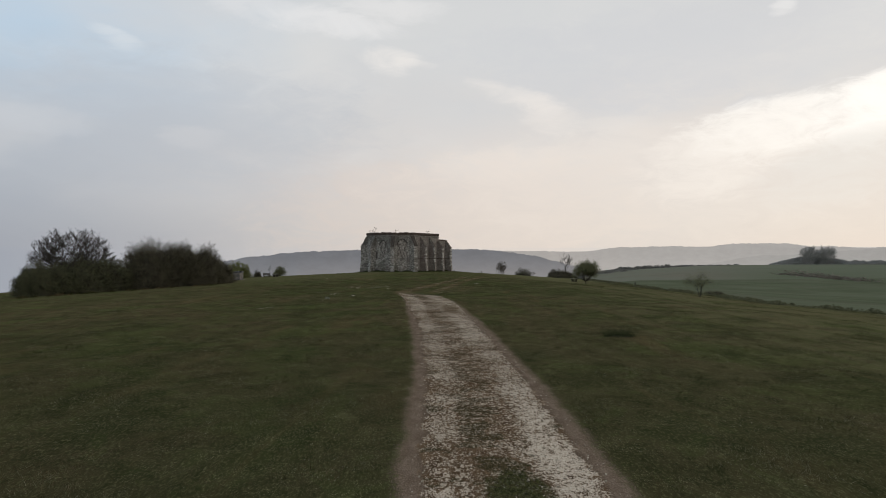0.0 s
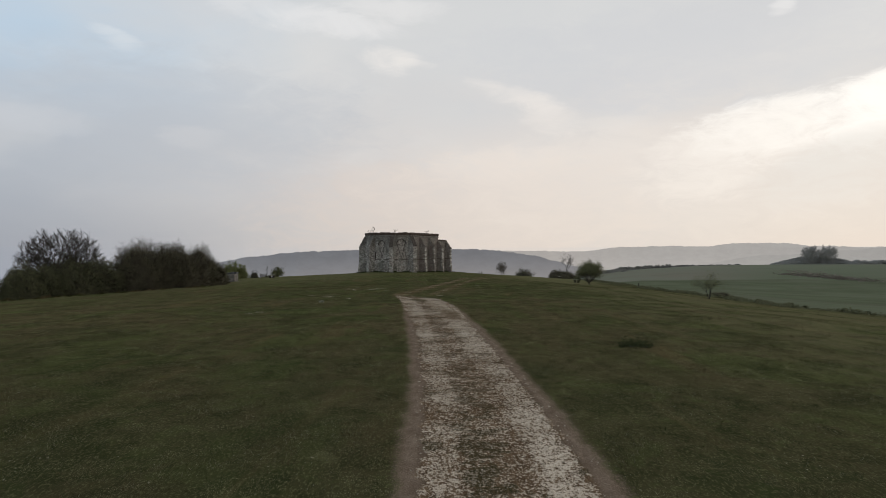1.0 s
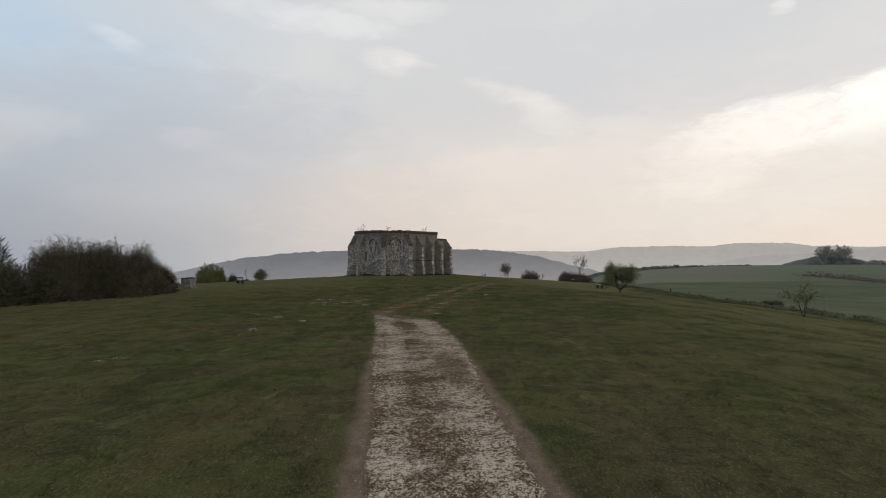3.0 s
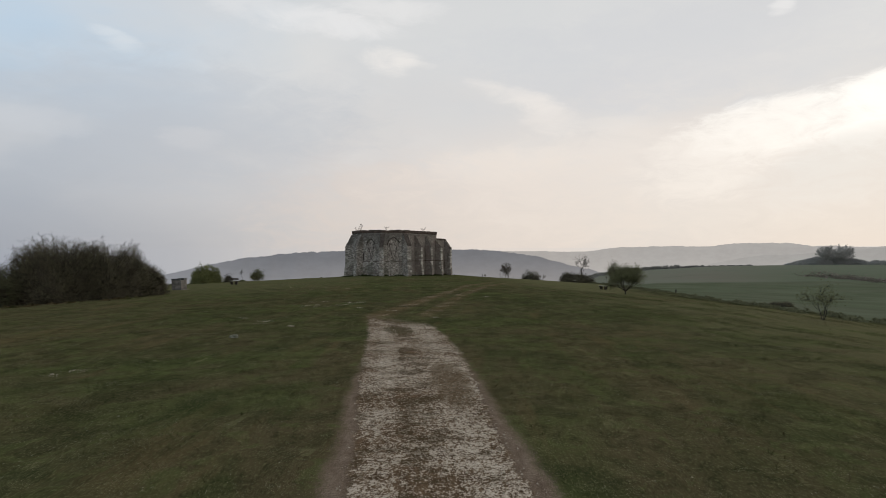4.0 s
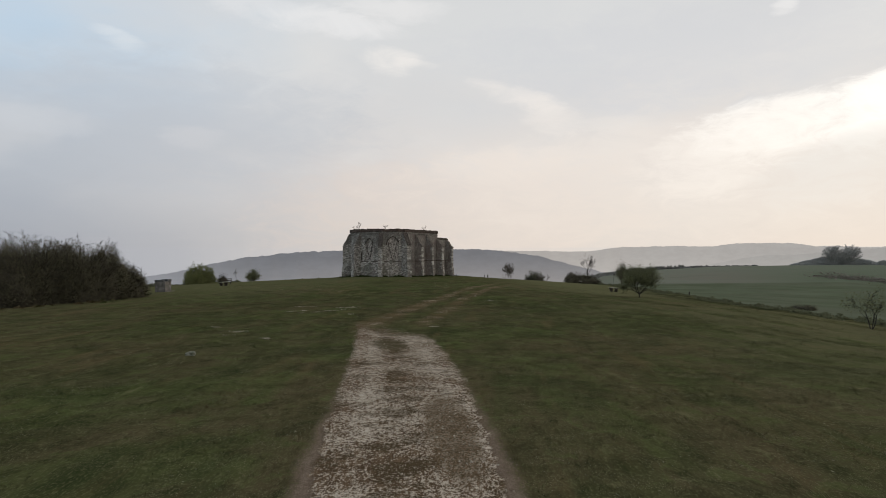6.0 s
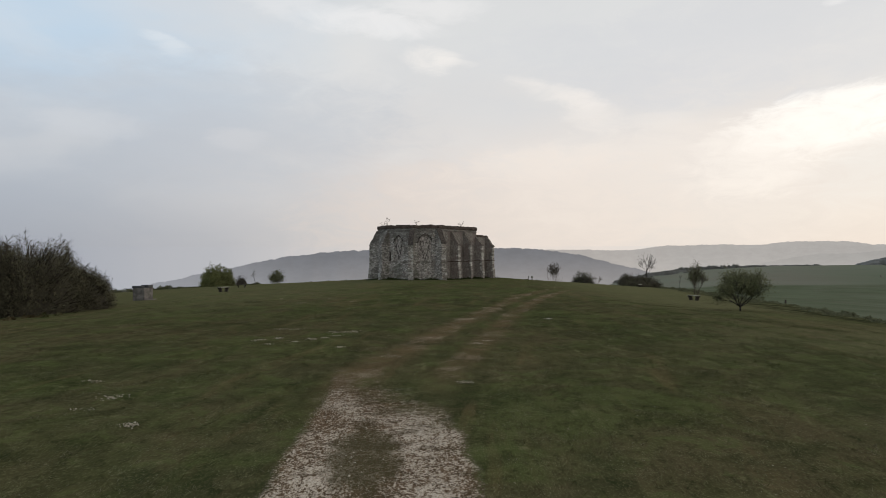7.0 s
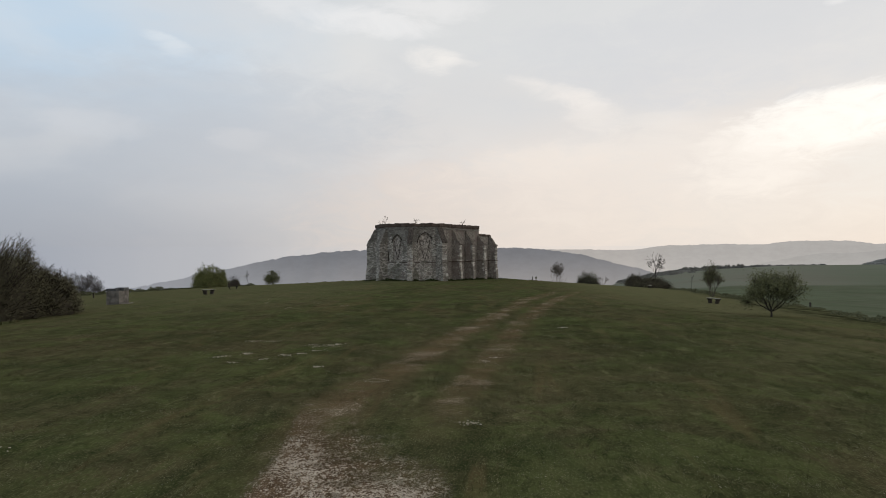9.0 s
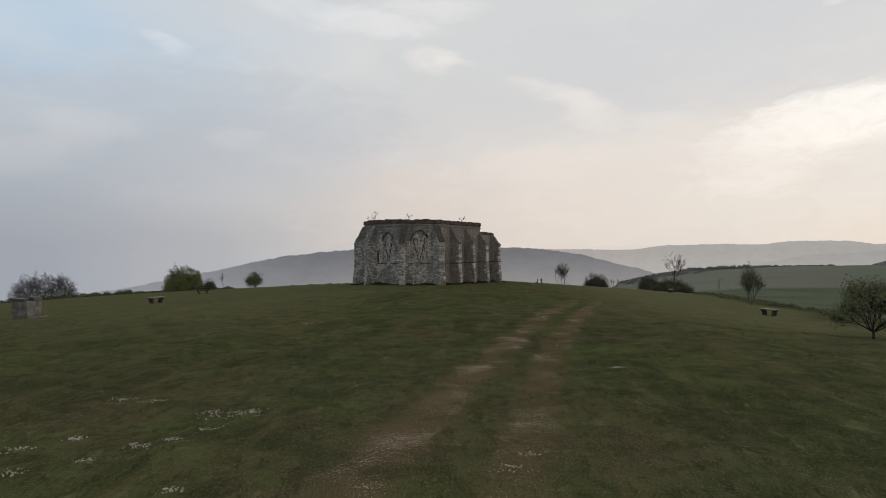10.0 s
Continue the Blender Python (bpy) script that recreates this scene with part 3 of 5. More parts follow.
def land(x, y):
    x, y = np.asarray(x, float), np.asarray(y, float) / LONG
    z = -0.45 * smooth(18, 56, y) - 0.33 * smooth(70, 108, y)
    far = np.maximum(y - 60, 0)
    slope = np.minimum(0.052 + 0.0004 * far, 0.064)
    z = z - slope * soft_ramp(x - (13 - 0.25 * np.minimum(far, 60)), 3.0)
    z = z - 0.05 * soft_ramp(-x - 20, 4.0)
    z = z - 0.055 * soft_ramp(y - 122, 6.0) - 0.00022 * np.maximum(y - 140, 0) ** 2 - 0.0006 * np.minimum(np.maximum(-x - 45, 0), 400) ** 2
    z = z - 0.02 * soft_ramp(-y - 10, 5.0)
    z = z - 0.55 * smooth(13, 22, -x) * smooth(84, 106, y)      # the brow falls off west of the chapel
    # the bank at the foot of the pasture
    z = z - 0.5 * smooth(29.5, 32.5, x - 0.12 * np.maximum(y - 95, 0)) * smooth(-40, 0, y)
    z = z - 0.42 * smooth(20, 30, x) * smooth(90, 76, y) * smooth(34, 55, y)
    z = z - 0.24 * np.exp(-((x - 19) / 6) ** 2 - ((y - 78.5) / 12) ** 2)
    # level crop fields beyond the bank, with a crest that sinks into the valley
    az, d = np.degrees(np.arctan2(x, y * LONG)), np.hypot(x, y * LONG)
    near = np.interp(az, (8, 11, 14, 17, 30), (-16, -11, -8, -6.9, -6.5))
    crest = np.interp(az, (6, 8, 10, 11.7, 13.6, 15.6, 18.5, 22, 28, 35, 48), (-44, -26, -18.4, -14.4, -11.2, -9.4, -7.8, -6.0, -4.8, -4.2, -3.6))
    side = smooth(6, 10, az) * smooth(140, 100, az)
    fields = near + (crest - near) * smooth(215, 470, d) - 0.25 * soft_ramp(d - 480, 8)
    floor = np.maximum(fields * side + (1 - side) * (-20.0 - 0.13 * d), -190.0)
    w = 0.9
    return w * np.logaddexp(z / w, floor / w)


def bumps(x, y):
    """Small unevenness of the turf close to the track."""
    out = np.zeros_like(x)
    for i, (fx, fy, a) in enumerate(((0.31, 0.23, 0.05), (0.67, -0.53, 0.03), (1.31, 0.97, 0.018), (-1.9, 2.3, 0.012), (0.11, 0.17, 0.08))):
        out += a * np.sin(fx * x + fy * y + i * 1.7 + 1.3 * np.sin(fy * 0.7 * x - fx * 0.6 * y + i))
    off = np.abs(x - (0.9 - 0.0003 * y * y))
    tufty = 0.030 * np.sin(4.1 * x + 1.7 * np.sin(2.3 * y)) * np.sin(3.7 * y + 1.9 * np.sin(2.9 * x)) * smooth(1.8, 3.0, off) * smooth(110, 80, y)
    return (0.55 * out + tufty) * np.exp(-((x / 60) ** 2)) * smooth(190, 140, y)


def ground_z(x, y):
    x, y = np.asarray(x, float), np.asarray(y, float)
    return land(x, y) + bumps(x, y)


def mesh_object(name, verts, faces, mat, parent=None, smooth_shade=False):
    me = bpy.data.meshes.new(name)
    me.from_pydata([tuple(v) for v in verts], [], faces)
    me.materials.append(mat)
    if smooth_shade:
        me.polygons.foreach_set("use_smooth", [True] * len(me.polygons))
    me.update()
    ob = new(name, me)
    if parent:
        ob.parent = parent
    return ob


def spread(near, far, step, growth):
    out = [0.0]
    s = step
    while out[-1] < far:
        if out[-1] > near:
            s *= growth
        out.append(out[-1] + s)
    return out


xs = spread(24, 5200, 0.3, 1.07)
xs = np.array([-v for v in reversed(xs[1:])] + xs)
ys = np.array([-v - 12 for v in reversed(spread(1, 3000, 1.0, 1.25)[1:])] + [v - 12 for v in spread(110, 5200, 0.33, 1.045)])
gx, gy = np.meshgrid(xs, ys)
gz = ground_z(gx, gy)
nx, ny = len(xs), len(ys)
idx = np.arange(nx * ny).reshape(ny, nx)
faces = np.stack([idx[:-1, :-1], idx[:-1, 1:], idx[1:, 1:], idx[1:, :-1]], -1).reshape(-1, 4)
ground = mesh_object("ground", np.stack([gx, gy, gz], -1).reshape(-1, 3), faces.tolist(), MAT_GROUND, smooth_shade=True)
tagged(ground, "rough olive-brown turf crossed by a white chalk track", "ground", kind="structure")

# ------------------------------------------------------------ far hills, haze painted into their glow


def ridge(name, profile, distance, depth_z, mat, rough, seed, label):
    """A far wooded ridge: crest height in degrees over azimuth, with a ragged tree line."""
    rnd = np.random.RandomState(seed)
    az = np.arange(profile[0][0], profile[-1][0], 0.035)
    el = np.interp(az, [p[0] for p in profile], [p[1] for p in profile])
    for f, a in ((0.7, 0.5), (2.1, 0.35), (6.0, 0.3)):
        el = el + rough * a * np.interp(az * f, np.arange(-400, 400), rnd.uniform(-1, 1, 800))
    el = el + rough * 0.45 * rnd.uniform(-1, 1, len(az)) * (rnd.rand(len(az)) > 0.3)
    verts, faces = [], []
    for a_, e_ in zip(np.radians(az), np.radians(el)):
        for q, back in ((0.0, -0.12), (1.0, 0.0), (1.0, 0.06)):
            r = distance * (1 + back)
            zt = EYE_Z + distance * math.tan(e_)
            zz = zt if q else depth_z
            verts.append((0.7 + r * math.sin(a_), 22 + r * math.cos(a_), zz))
    for i in range(len(az) - 1):
        for j in range(2):
            p = i * 3 + j
            faces.append((p, p + 3, p + 4, p + 1))
    ob = mesh_object(name, verts, faces, mat)
    return tagged(ob, label, "hills", kind="structure")


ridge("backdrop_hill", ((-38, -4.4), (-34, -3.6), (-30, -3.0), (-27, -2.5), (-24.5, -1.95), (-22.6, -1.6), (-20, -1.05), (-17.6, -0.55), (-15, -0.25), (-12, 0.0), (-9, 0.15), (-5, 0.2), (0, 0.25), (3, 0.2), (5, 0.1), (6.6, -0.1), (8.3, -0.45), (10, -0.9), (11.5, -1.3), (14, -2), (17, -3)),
      1700, -260, haze_material("wood_haze_glow_near", (0.120, 0.128, 0.145), 0.08), 0.11, 3, "wooded hill, glowing grey with painted evening haze")
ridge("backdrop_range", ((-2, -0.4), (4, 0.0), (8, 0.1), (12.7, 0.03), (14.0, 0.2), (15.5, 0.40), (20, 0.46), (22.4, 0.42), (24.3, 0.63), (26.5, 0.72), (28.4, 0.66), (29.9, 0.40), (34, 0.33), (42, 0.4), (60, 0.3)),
      3200, -260, haze_material("wood_haze_glow_far", (0.245, 0.24, 0.235), 0.30), 0.075, 5, "far wooded range, glowing pale with painted haze")
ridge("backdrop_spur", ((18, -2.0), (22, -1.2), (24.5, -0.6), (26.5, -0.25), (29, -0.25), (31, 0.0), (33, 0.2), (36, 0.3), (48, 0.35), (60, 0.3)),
      2600, -260, haze_material("wood_haze_glow_spur", (0.225, 0.225, 0.22), 0.26), 0.075, 8, "far wooded spur, glowing pale with painted haze")
# glowing ring in sky colour, painted as the far haze
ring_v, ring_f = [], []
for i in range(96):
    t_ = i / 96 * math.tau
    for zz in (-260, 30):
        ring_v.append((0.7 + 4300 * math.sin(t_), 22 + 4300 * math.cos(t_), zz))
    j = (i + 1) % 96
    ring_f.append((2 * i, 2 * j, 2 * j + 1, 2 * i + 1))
tagged(mesh_object("backdrop_haze", ring_v, ring_f, haze_material("evening_haze_glow", (0.4, 0.4, 0.4), 1.0)), "glowing ring painted as evening haze over the far plain", "haze", kind="structure")
# glowing sheet added as valley mist, hides the far plain
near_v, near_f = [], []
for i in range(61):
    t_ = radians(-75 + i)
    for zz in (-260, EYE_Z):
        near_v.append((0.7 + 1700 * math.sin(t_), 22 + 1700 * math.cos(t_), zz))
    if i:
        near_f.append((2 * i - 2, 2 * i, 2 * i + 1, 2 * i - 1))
tagged(mesh_object("backdrop_mist", near_v, near_f, haze_material("valley_mist_glow", (0.4, 0.42, 0.45), 1.0)), "glowing sheet added as pale mist over the valley", "mist", kind="structure")

# ------------------------------------------------------------ building helpers


def part(name, bm, mat, parent=None, label="", smooth_shade=False):
    """Link a bmesh as one mesh object under a thing or a part."""
    me = bpy.data.meshes.new(name)
    bm.to_mesh(me)
    bm.free()
    me.materials.append(mat)
    if smooth_shade:
        me.polygons.foreach_set("use_smooth", [True] * len(me.polygons))
    ob = new(name, me)
    if parent:
        ob.parent = parent
    return tagged(ob, label)


def thing(name, m, label, category, group=""):
    ob = new(name)
    ob.empty_display_size = 0.3
    ob.matrix_world = m
    return tagged(ob, label, category, group)


def add_prism(bm, outline, lift):
    """A prism over a closed outline of 3D points, pushed by the vector lift."""
    a_ = [bm.verts.new(p) for p in outline]
    b_ = [bm.verts.new(Vector(p) + Vector(lift)) for p in outline]
    n = len(a_)
    bm.faces.new(a_)
    bm.faces.new(b_[::-1])
    for i in range(n):
        bm.faces.new((a_[i], b_[i], b_[(i + 1) % n], a_[(i + 1) % n]))


def add_box(bm, x0, x1, y0, y1, z0, z1):
    add_prism(bm, [(x0, y0, z0), (x1, y0, z0), (x1, y1, z0), (x0, y1, z0)], (0, 0, z1 - z0))


def finish(bm, bevel=0.0):
    bmesh.ops.recalc_face_normals(bm, faces=bm.faces[:])
    if bevel:
        bmesh.ops.bevel(bm, geom=bm.edges[:], offset=bevel, segments=1, affect="EDGES")
    return bm


# ------------------------------------------------------------ the ruined chapel
CHAPEL_BASE = -1.5
CHAPEL_TOP = 6.30
STEP_TOP = 5.30
THICK = 0.95
along = Vector((0.403, 0.915, 0))          # the nave's axis, away from the apse
Q3 = Vector((-6.1, 125.53, 0))              # corners of the apse, outer face
Q2 = Vector((-9.6, 124.20, 0))
Q1 = Vector((-13.4, 126.46, 0))
Q0 = Vector((-15.4, 130.51, 0))
BAY = 4.17
END_RIGHT = Q3 + along * (BAY * 4 + 0.6)
STEP_RIGHT = Q3 + along * (BAY * 3 + 0.3)
END_LEFT = Q0 + along * (BAY * 3 + 0.8)

chapel = thing("ruined_chapel", Matrix.Identity(4), "roofless ruined chapel of weathered grey-white chalk masonry", "chapel")


def outward(p, q):
    """Unit vector along a wall and its outward normal (walls run clockwise seen from above)."""
    d = (q - p).normalized()
    return d, Vector((d.y, -d.x, 0))


def arch_points(half, spring, rise, n=9):
    """Right half of a pointed arch from the springing up to the apex."""
    r = (half * half + rise * rise) / (2 * half)
    top = math.asin(min(1.0, rise / r))
    return [(half - r + r * math.cos(top * i / n), spring + r * math.sin(top * i / n)) for i in range(n + 1)]


def wall_panel(p, q, z1, window=None, mat=None):
    """One stretch of wall from p to q with thickness; window: centre, half width, sill, springing, rise, depth of its blocking."""
    d, n = outward(p, q)
    length = (q - p).length
    world_at = lambda s, z, o=0.0: p + d * s + n * o + Vector((0, 0, z))
    bm = bmesh.new()
    pieces = []
    if window is None:
        pieces.append([(0, CHAPEL_BASE), (length, CHAPEL_BASE), (length, z1), (0, z1)])
    else:
        c, h, sill, spring, rise, _ = window
        right = [(c + a_, z) for a_, z in arch_points(h, spring, rise)]
        left = [(c - a_, z) for a_, z in arch_points(h, spring, rise)]
        pieces.append([(0, CHAPEL_BASE), (length, CHAPEL_BASE), (length, sill), (0, sill)])
        pieces.append([(0, sill), (c - h, sill)] + [(c - h, spring), (0, spring)])
        pieces.append([(c + h, sill), (length, sill), (length, spring), (c + h, spring)])
        for lo, hi in zip(right, right[1:]):
            pieces.append([lo, (length, lo[1]), (length, hi[1]), hi])
        for lo, hi in zip(left, left[1:]):
            pieces.append([(0, lo[1]), lo, hi, (0, hi[1])])
        apex = spring + rise
        pieces.append([(0, apex), (length, apex), (length, z1), (0, z1)])
    for piece in pieces:
        add_prism(bm, [world_at(s, z) for s, z in piece], -n * THICK)
    bmesh.ops.remove_doubles(bm, verts=bm.verts[:], dist=0.002)
    finish(bm)
    ob = part("wall", bm, mat or MAT_STONE, chapel)
    if window is not None:
        c, h, sill, spring, rise, deep = window
        outline = [(c - h, sill), (c + h, sill)] + [(c + a_, z) for a_, z in arch_points(h, spring, rise)] + [(c - a_, z) for a_, z in arch_points(h, spring, rise)][::-1][1:]
        bm = bmesh.new()
        add_prism(bm, [world_at(s, z, -deep) for s, z in outline], -n * 0.3)
        blocking = part("window_blocking", finish(bm), MAT_INFILL, chapel, "pale stone blocking of a pointed window")
        # remains of the tracery: two leaning ribs that meet low down, and the arch's moulding
        bm = bmesh.new()
        for sgn in (-1, 1):
            rib = [(c + sgn * h * 0.72 * (1 - (1 - i / 10) ** 1.6 * 0.92), sill + (spring + rise * 0.55 - sill) * (0.08 + 0.92 * i / 10)) for i in range(11)]
            tube(bm, [world_at(s + 0.02 * math.sin(6 * z + 2 * sgn), z, -deep + 0.05) for s, z in rib[:10]], 0.042, 5)
        part("tracery_rib", finish(bm), MAT_DARK_STONE_SHADE, blocking, "broken dark tracery ribs")
        bm = bmesh.new()
        hood = [(c - a_ * 1.12, z + 0.10) for a_, z in arch_points(h, spring, rise)] + [(c + a_ * 1.12, z + 0.10) for a_, z in arch_points(h, spring, rise)][::-1][1:]
        for i0, i1 in ((0, 5), (6, 12), (13, 16)):
            tube(bm, [world_at(s, z + 0.02 * math.sin(7 * s), 0.0) for s, z in hood[i0:i1 + 1]], 0.085, 5)
        part("hood_mould", finish(bm), MAT_DARK_STONE_SHADE, chapel, "dark worn hood mould over the pointed window")
    return ob


def tube(bm, points, radius, sides=6, end_radius=None):
    """A round bar along points."""
    rings = []
    pts = [Vector(p) for p in points]
    for i, p in enumerate(pts):
        t_ = (pts[min(i + 1, len(pts) - 1)] - pts[max(i - 1, 0)]).normalized()
        u = t_.cross(Vector((0.31, 0.17, 0.93)))
        if u.length < 0.05:
            u = t_.cross(Vector((1, 0, 0)))
        u.normalize()
        w = t_.cross(u)
        r = radius if end_radius is None else radius + (end_radius - radius) * i / (len(pts) - 1)
        rings.append([bm.verts.new(p + (u * math.cos(a_) + w * math.sin(a_)) * r) for a_ in (math.tau * j / sides for j in range(sides))])
    for r0, r1 in zip(rings, rings[1:]):
        for j in range(sides):
            bm.faces.new((r0[j], r0[(j + 1) % sides], r1[(j + 1) % sides], r1[j]))
    bm.faces.new(rings[0][::-1])
    bm.faces.new(rings[-1])


def buttress(at, n, reach, width, z_slope0, z_slope1, seed, apse=False):
    """A stepped buttress: plinth, upright shaft with a set-off course and a steep sloping head; n points outward."""
    d = Vector((-n.y, n.x, 0))
    profile = [(-0.3, CHAPEL_BASE), (reach + 0.16, CHAPEL_BASE), (reach + 0.16, 0.25), (reach + 0.05, 0.42), (reach, 1.55), (reach - 0.05, z_slope0 - 0.9), (reach - 0.06, z_slope0), (0.12, z_slope1), (-0.3, z_slope1)]
    bm = bmesh.new()
    add_prism(bm, [at + n * o - d * (width / 2) + Vector((0, 0, z)) for o, z in profile], d * width)
    finish(bm)
    bmesh.ops.triangulate(bm, faces=[f for f in bm.faces if len(f.verts) > 4])
    ob = part("buttress", bm, MAT_STONE if apse else MAT_FLINT, chapel)
    # dressed quoins up the front, each a stone of its own
    rnd = random.Random(seed * 13)
    z = CHAPEL_BASE + 0.6
    while z < z_slope0 - 0.25:
        h = rnd.uniform(0.20, 0.40)
        face = reach + (0.16 if z < 0.2 else 0.0) + 0.03 + rnd.uniform(-0.05, 0.035)
        deep = rnd.choice((0.12, 0.2, 0.34))
        w_ = width / 2 + 0.015 + rnd.uniform(-0.045, 0.03)
        bm = bmesh.new()
        add_prism(bm, [at + n * face - d * w_ + Vector((0, 0, z + 0.008)), at + n * face + d * w_ + Vector((0, 0, z + 0.008)), at + n * (face - deep) + d * w_ + Vector((0, 0, z + 0.008)), at + n * (face - deep) - d * w_ + Vector((0, 0, z + 0.008))], (0, 0, h - 0.016))
        for v in bm.verts:
            v.co += Vector((rnd.uniform(-0.02, 0.02), rnd.uniform(-0.02, 0.02), rnd.uniform(-0.015, 0.015)))
        part("quoin", finish(bm), MAT_STONE if apse and (z > 2.6 or rnd.random() < 0.45) else MAT_ASHLAR, ob)
        z += h
    # dark weathering stones on the sloping head
    bm = bmesh.new()
    lo, hi = Vector((reach + 0.04, z_slope0 - 0.03)), Vector((0.10, z_slope1 + 0.03))
    for i in range(5):
        a_, b_ = lo.lerp(hi, i / 5), lo.lerp(hi, (i + 1) / 5)
        up = Vector((b_.y - a_.y, a_.x - b_.x)).normalized() * (0.03 + 0.03 * ((i * 7 + seed) % 3))
        quad = [a_, b_, b_ + up, a_ + up]
        add_prism(bm, [at + n * o.x - d * (width / 2 + 0.02) + Vector((0, 0, o.y)) for o in quad], d * (width + 0.04))
    bmesh.ops.subdivide_edges(bm, edges=bm.edges[:], cuts=1, use_grid_fill=True)
    for v in bm.verts:
        v.co += noise.noise_vector(v.co * 3.0) * 0.06
    bmesh.ops.remove_doubles(bm, verts=bm.verts[:], dist=0.001)
    part("weathering_slab", finish(bm), MAT_STONE if seed < 3 else MAT_DARK_STONE_SHADE if seed in (3, 4) else MAT_WEATHER, ob, "dark mossy weathering stones")
    return ob


def course(points, z, high, out, name, label):
    """A moulded band of stone along the outer faces."""
    bm = bmesh.new()
    for p, q in zip(points, points[1:]):
        d, n = outward(p, q)
        quad = [p - d * 0.02 + n * out, q + d * 0.02 + n * out, q + d * 0.02 - n * 0.05, p - d * 0.02 - n * 0.05]
        add_prism(bm, [v + Vector((0, 0, z)) for v in quad], (0, 0, high))
    return part(name, finish(bm), MAT_STONE if name == "cornice" else MAT_CAP, chapel, label)


def parapet(points, z, high, out, jag, seed):
    """Uneven dark stones along the wall head, each a piece of its own."""
    rnd = random.Random(seed)
    for p, q in zip(points, points[1:]):
        d, n = outward(p, q)
        length = (q - p).length
        s_ = 0.0
        while s_ < length - 0.05:
            e_ = min(length, s_ + rnd.uniform(0.22, 0.6))
            if length - e_ < 0.3:
                e_ = length
            o = out + rnd.uniform(-0.05, 0.04)
            top = high + rnd.uniform(-jag, jag)
            quad = [p + d * (s_ - 0.004) + n * o, p + d * (e_ - 0.002) + n * o, p + d * (e_ - 0.002) - n * THICK, p + d * (s_ - 0.004) - n * THICK]
            bm = bmesh.new()
            add_prism(bm, [v + Vector((0, 0, z)) for v in quad], (0, 0, top))
            for v in bm.verts:
                if v.co.z > z + 0.1:
                    v.co.z += rnd.uniform(-0.05, 0.05)
                    v.co.x += rnd.uniform(-0.04, 0.04)
                    v.co.y += rnd.uniform(-0.04, 0.04)
            part("parapet_stone", finish(bm, 0.03), MAT_CAP, chapel)
            s_ = e_


win = lambda c, h, sill, spring, rise: (c, h, sill, spring, rise, 0.20)
wall_panel(END_LEFT, Q0, CHAPEL_TOP)
wall_panel(Q0, Q1, CHAPEL_TOP)
wall_panel(Q1, Q2, CHAPEL_TOP, win(2.0, 0.74, 1.85, 4.1, 1.1))
wall_panel(Q2, Q3, CHAPEL_TOP, win(1.85, 0.95, 1.80, 4.1, 1.35))
wall_panel(Q3, STEP_RIGHT, CHAPEL_TOP, None, MAT_FLINT)
wall_panel(STEP_RIGHT, END_RIGHT, STEP_TOP, None, MAT_FLINT)
parapet([END_LEFT, Q0, Q1, Q2, Q3, STEP_RIGHT], CHAPEL_TOP, 0.44, 0.14, 0.075, 2)
course([END_LEFT, Q0, Q1, Q2, Q3, STEP_RIGHT], CHAPEL_TOP - 0.30, 0.14, 0.10, "cornice", "worn moulded cornice under the parapet")
parapet([STEP_RIGHT, END_RIGHT], STEP_TOP, 0.25, 0.08, 0.08, 4)
for p_, q_ in ((Q0, Q1), (Q1, Q1.lerp(Q2, 0.42)), (Q1.lerp(Q2, 0.56), Q2), (Q2, Q2.lerp(Q3, 0.30)), (Q2.lerp(Q3, 0.52), Q3), (Q3, END_RIGHT)):
    course([p_, q_], 1.56, 0.085, 0.045, "string_course", "dark projecting string course")

dirs = [outward(a_, b_)[1] for a_, b_ in ((END_LEFT, Q0), (Q0, Q1), (Q1, Q2), (Q2, Q3), (Q3, END_RIGHT))]
buttress(Q0, (dirs[0] + dirs[1]).normalized(), 1.2, 0.75, 3.9, 6.0, 1, True)
buttress(Q1, (dirs[1] + dirs[2]).normalized(), 1.15, 0.75, 3.9, 6.0, 2, True)
buttress(Q2, (dirs[2] + dirs[3]).normalized(), 1.15, 0.68, 4.0, 6.0, 3, True)
buttress(Q3, (dirs[3] + dirs[4]).normalized(), 1.2, 0.85, 4.2, 6.1, 4, True)
for i in range(1, 5):
    buttress(Q3 + along * BAY * i, dirs[4], 1.2, 0.72, 4.0 if i < 4 else 3.8, 5.9 if i < 3 else 5.25, 4 + i)

for i in range(1, 5):
    at_ = Q3 + along * BAY * i + dirs[4] * 0.6
    bm = bmesh.new()
    quad = [at_ - along * 0.45 - dirs[4] * 0.55, at_ + along * 0.45 - dirs[4] * 0.55, at_ + along * 0.45 + dirs[4] * 0.72, at_ - along * 0.45 + dirs[4] * 0.72]
    add_prism(bm, [v + Vector((0, 0, 1.54)) for v in quad], (0, 0, 0.11))
    part("string_course", finish(bm), MAT_CAP, chapel, "dark projecting string course")
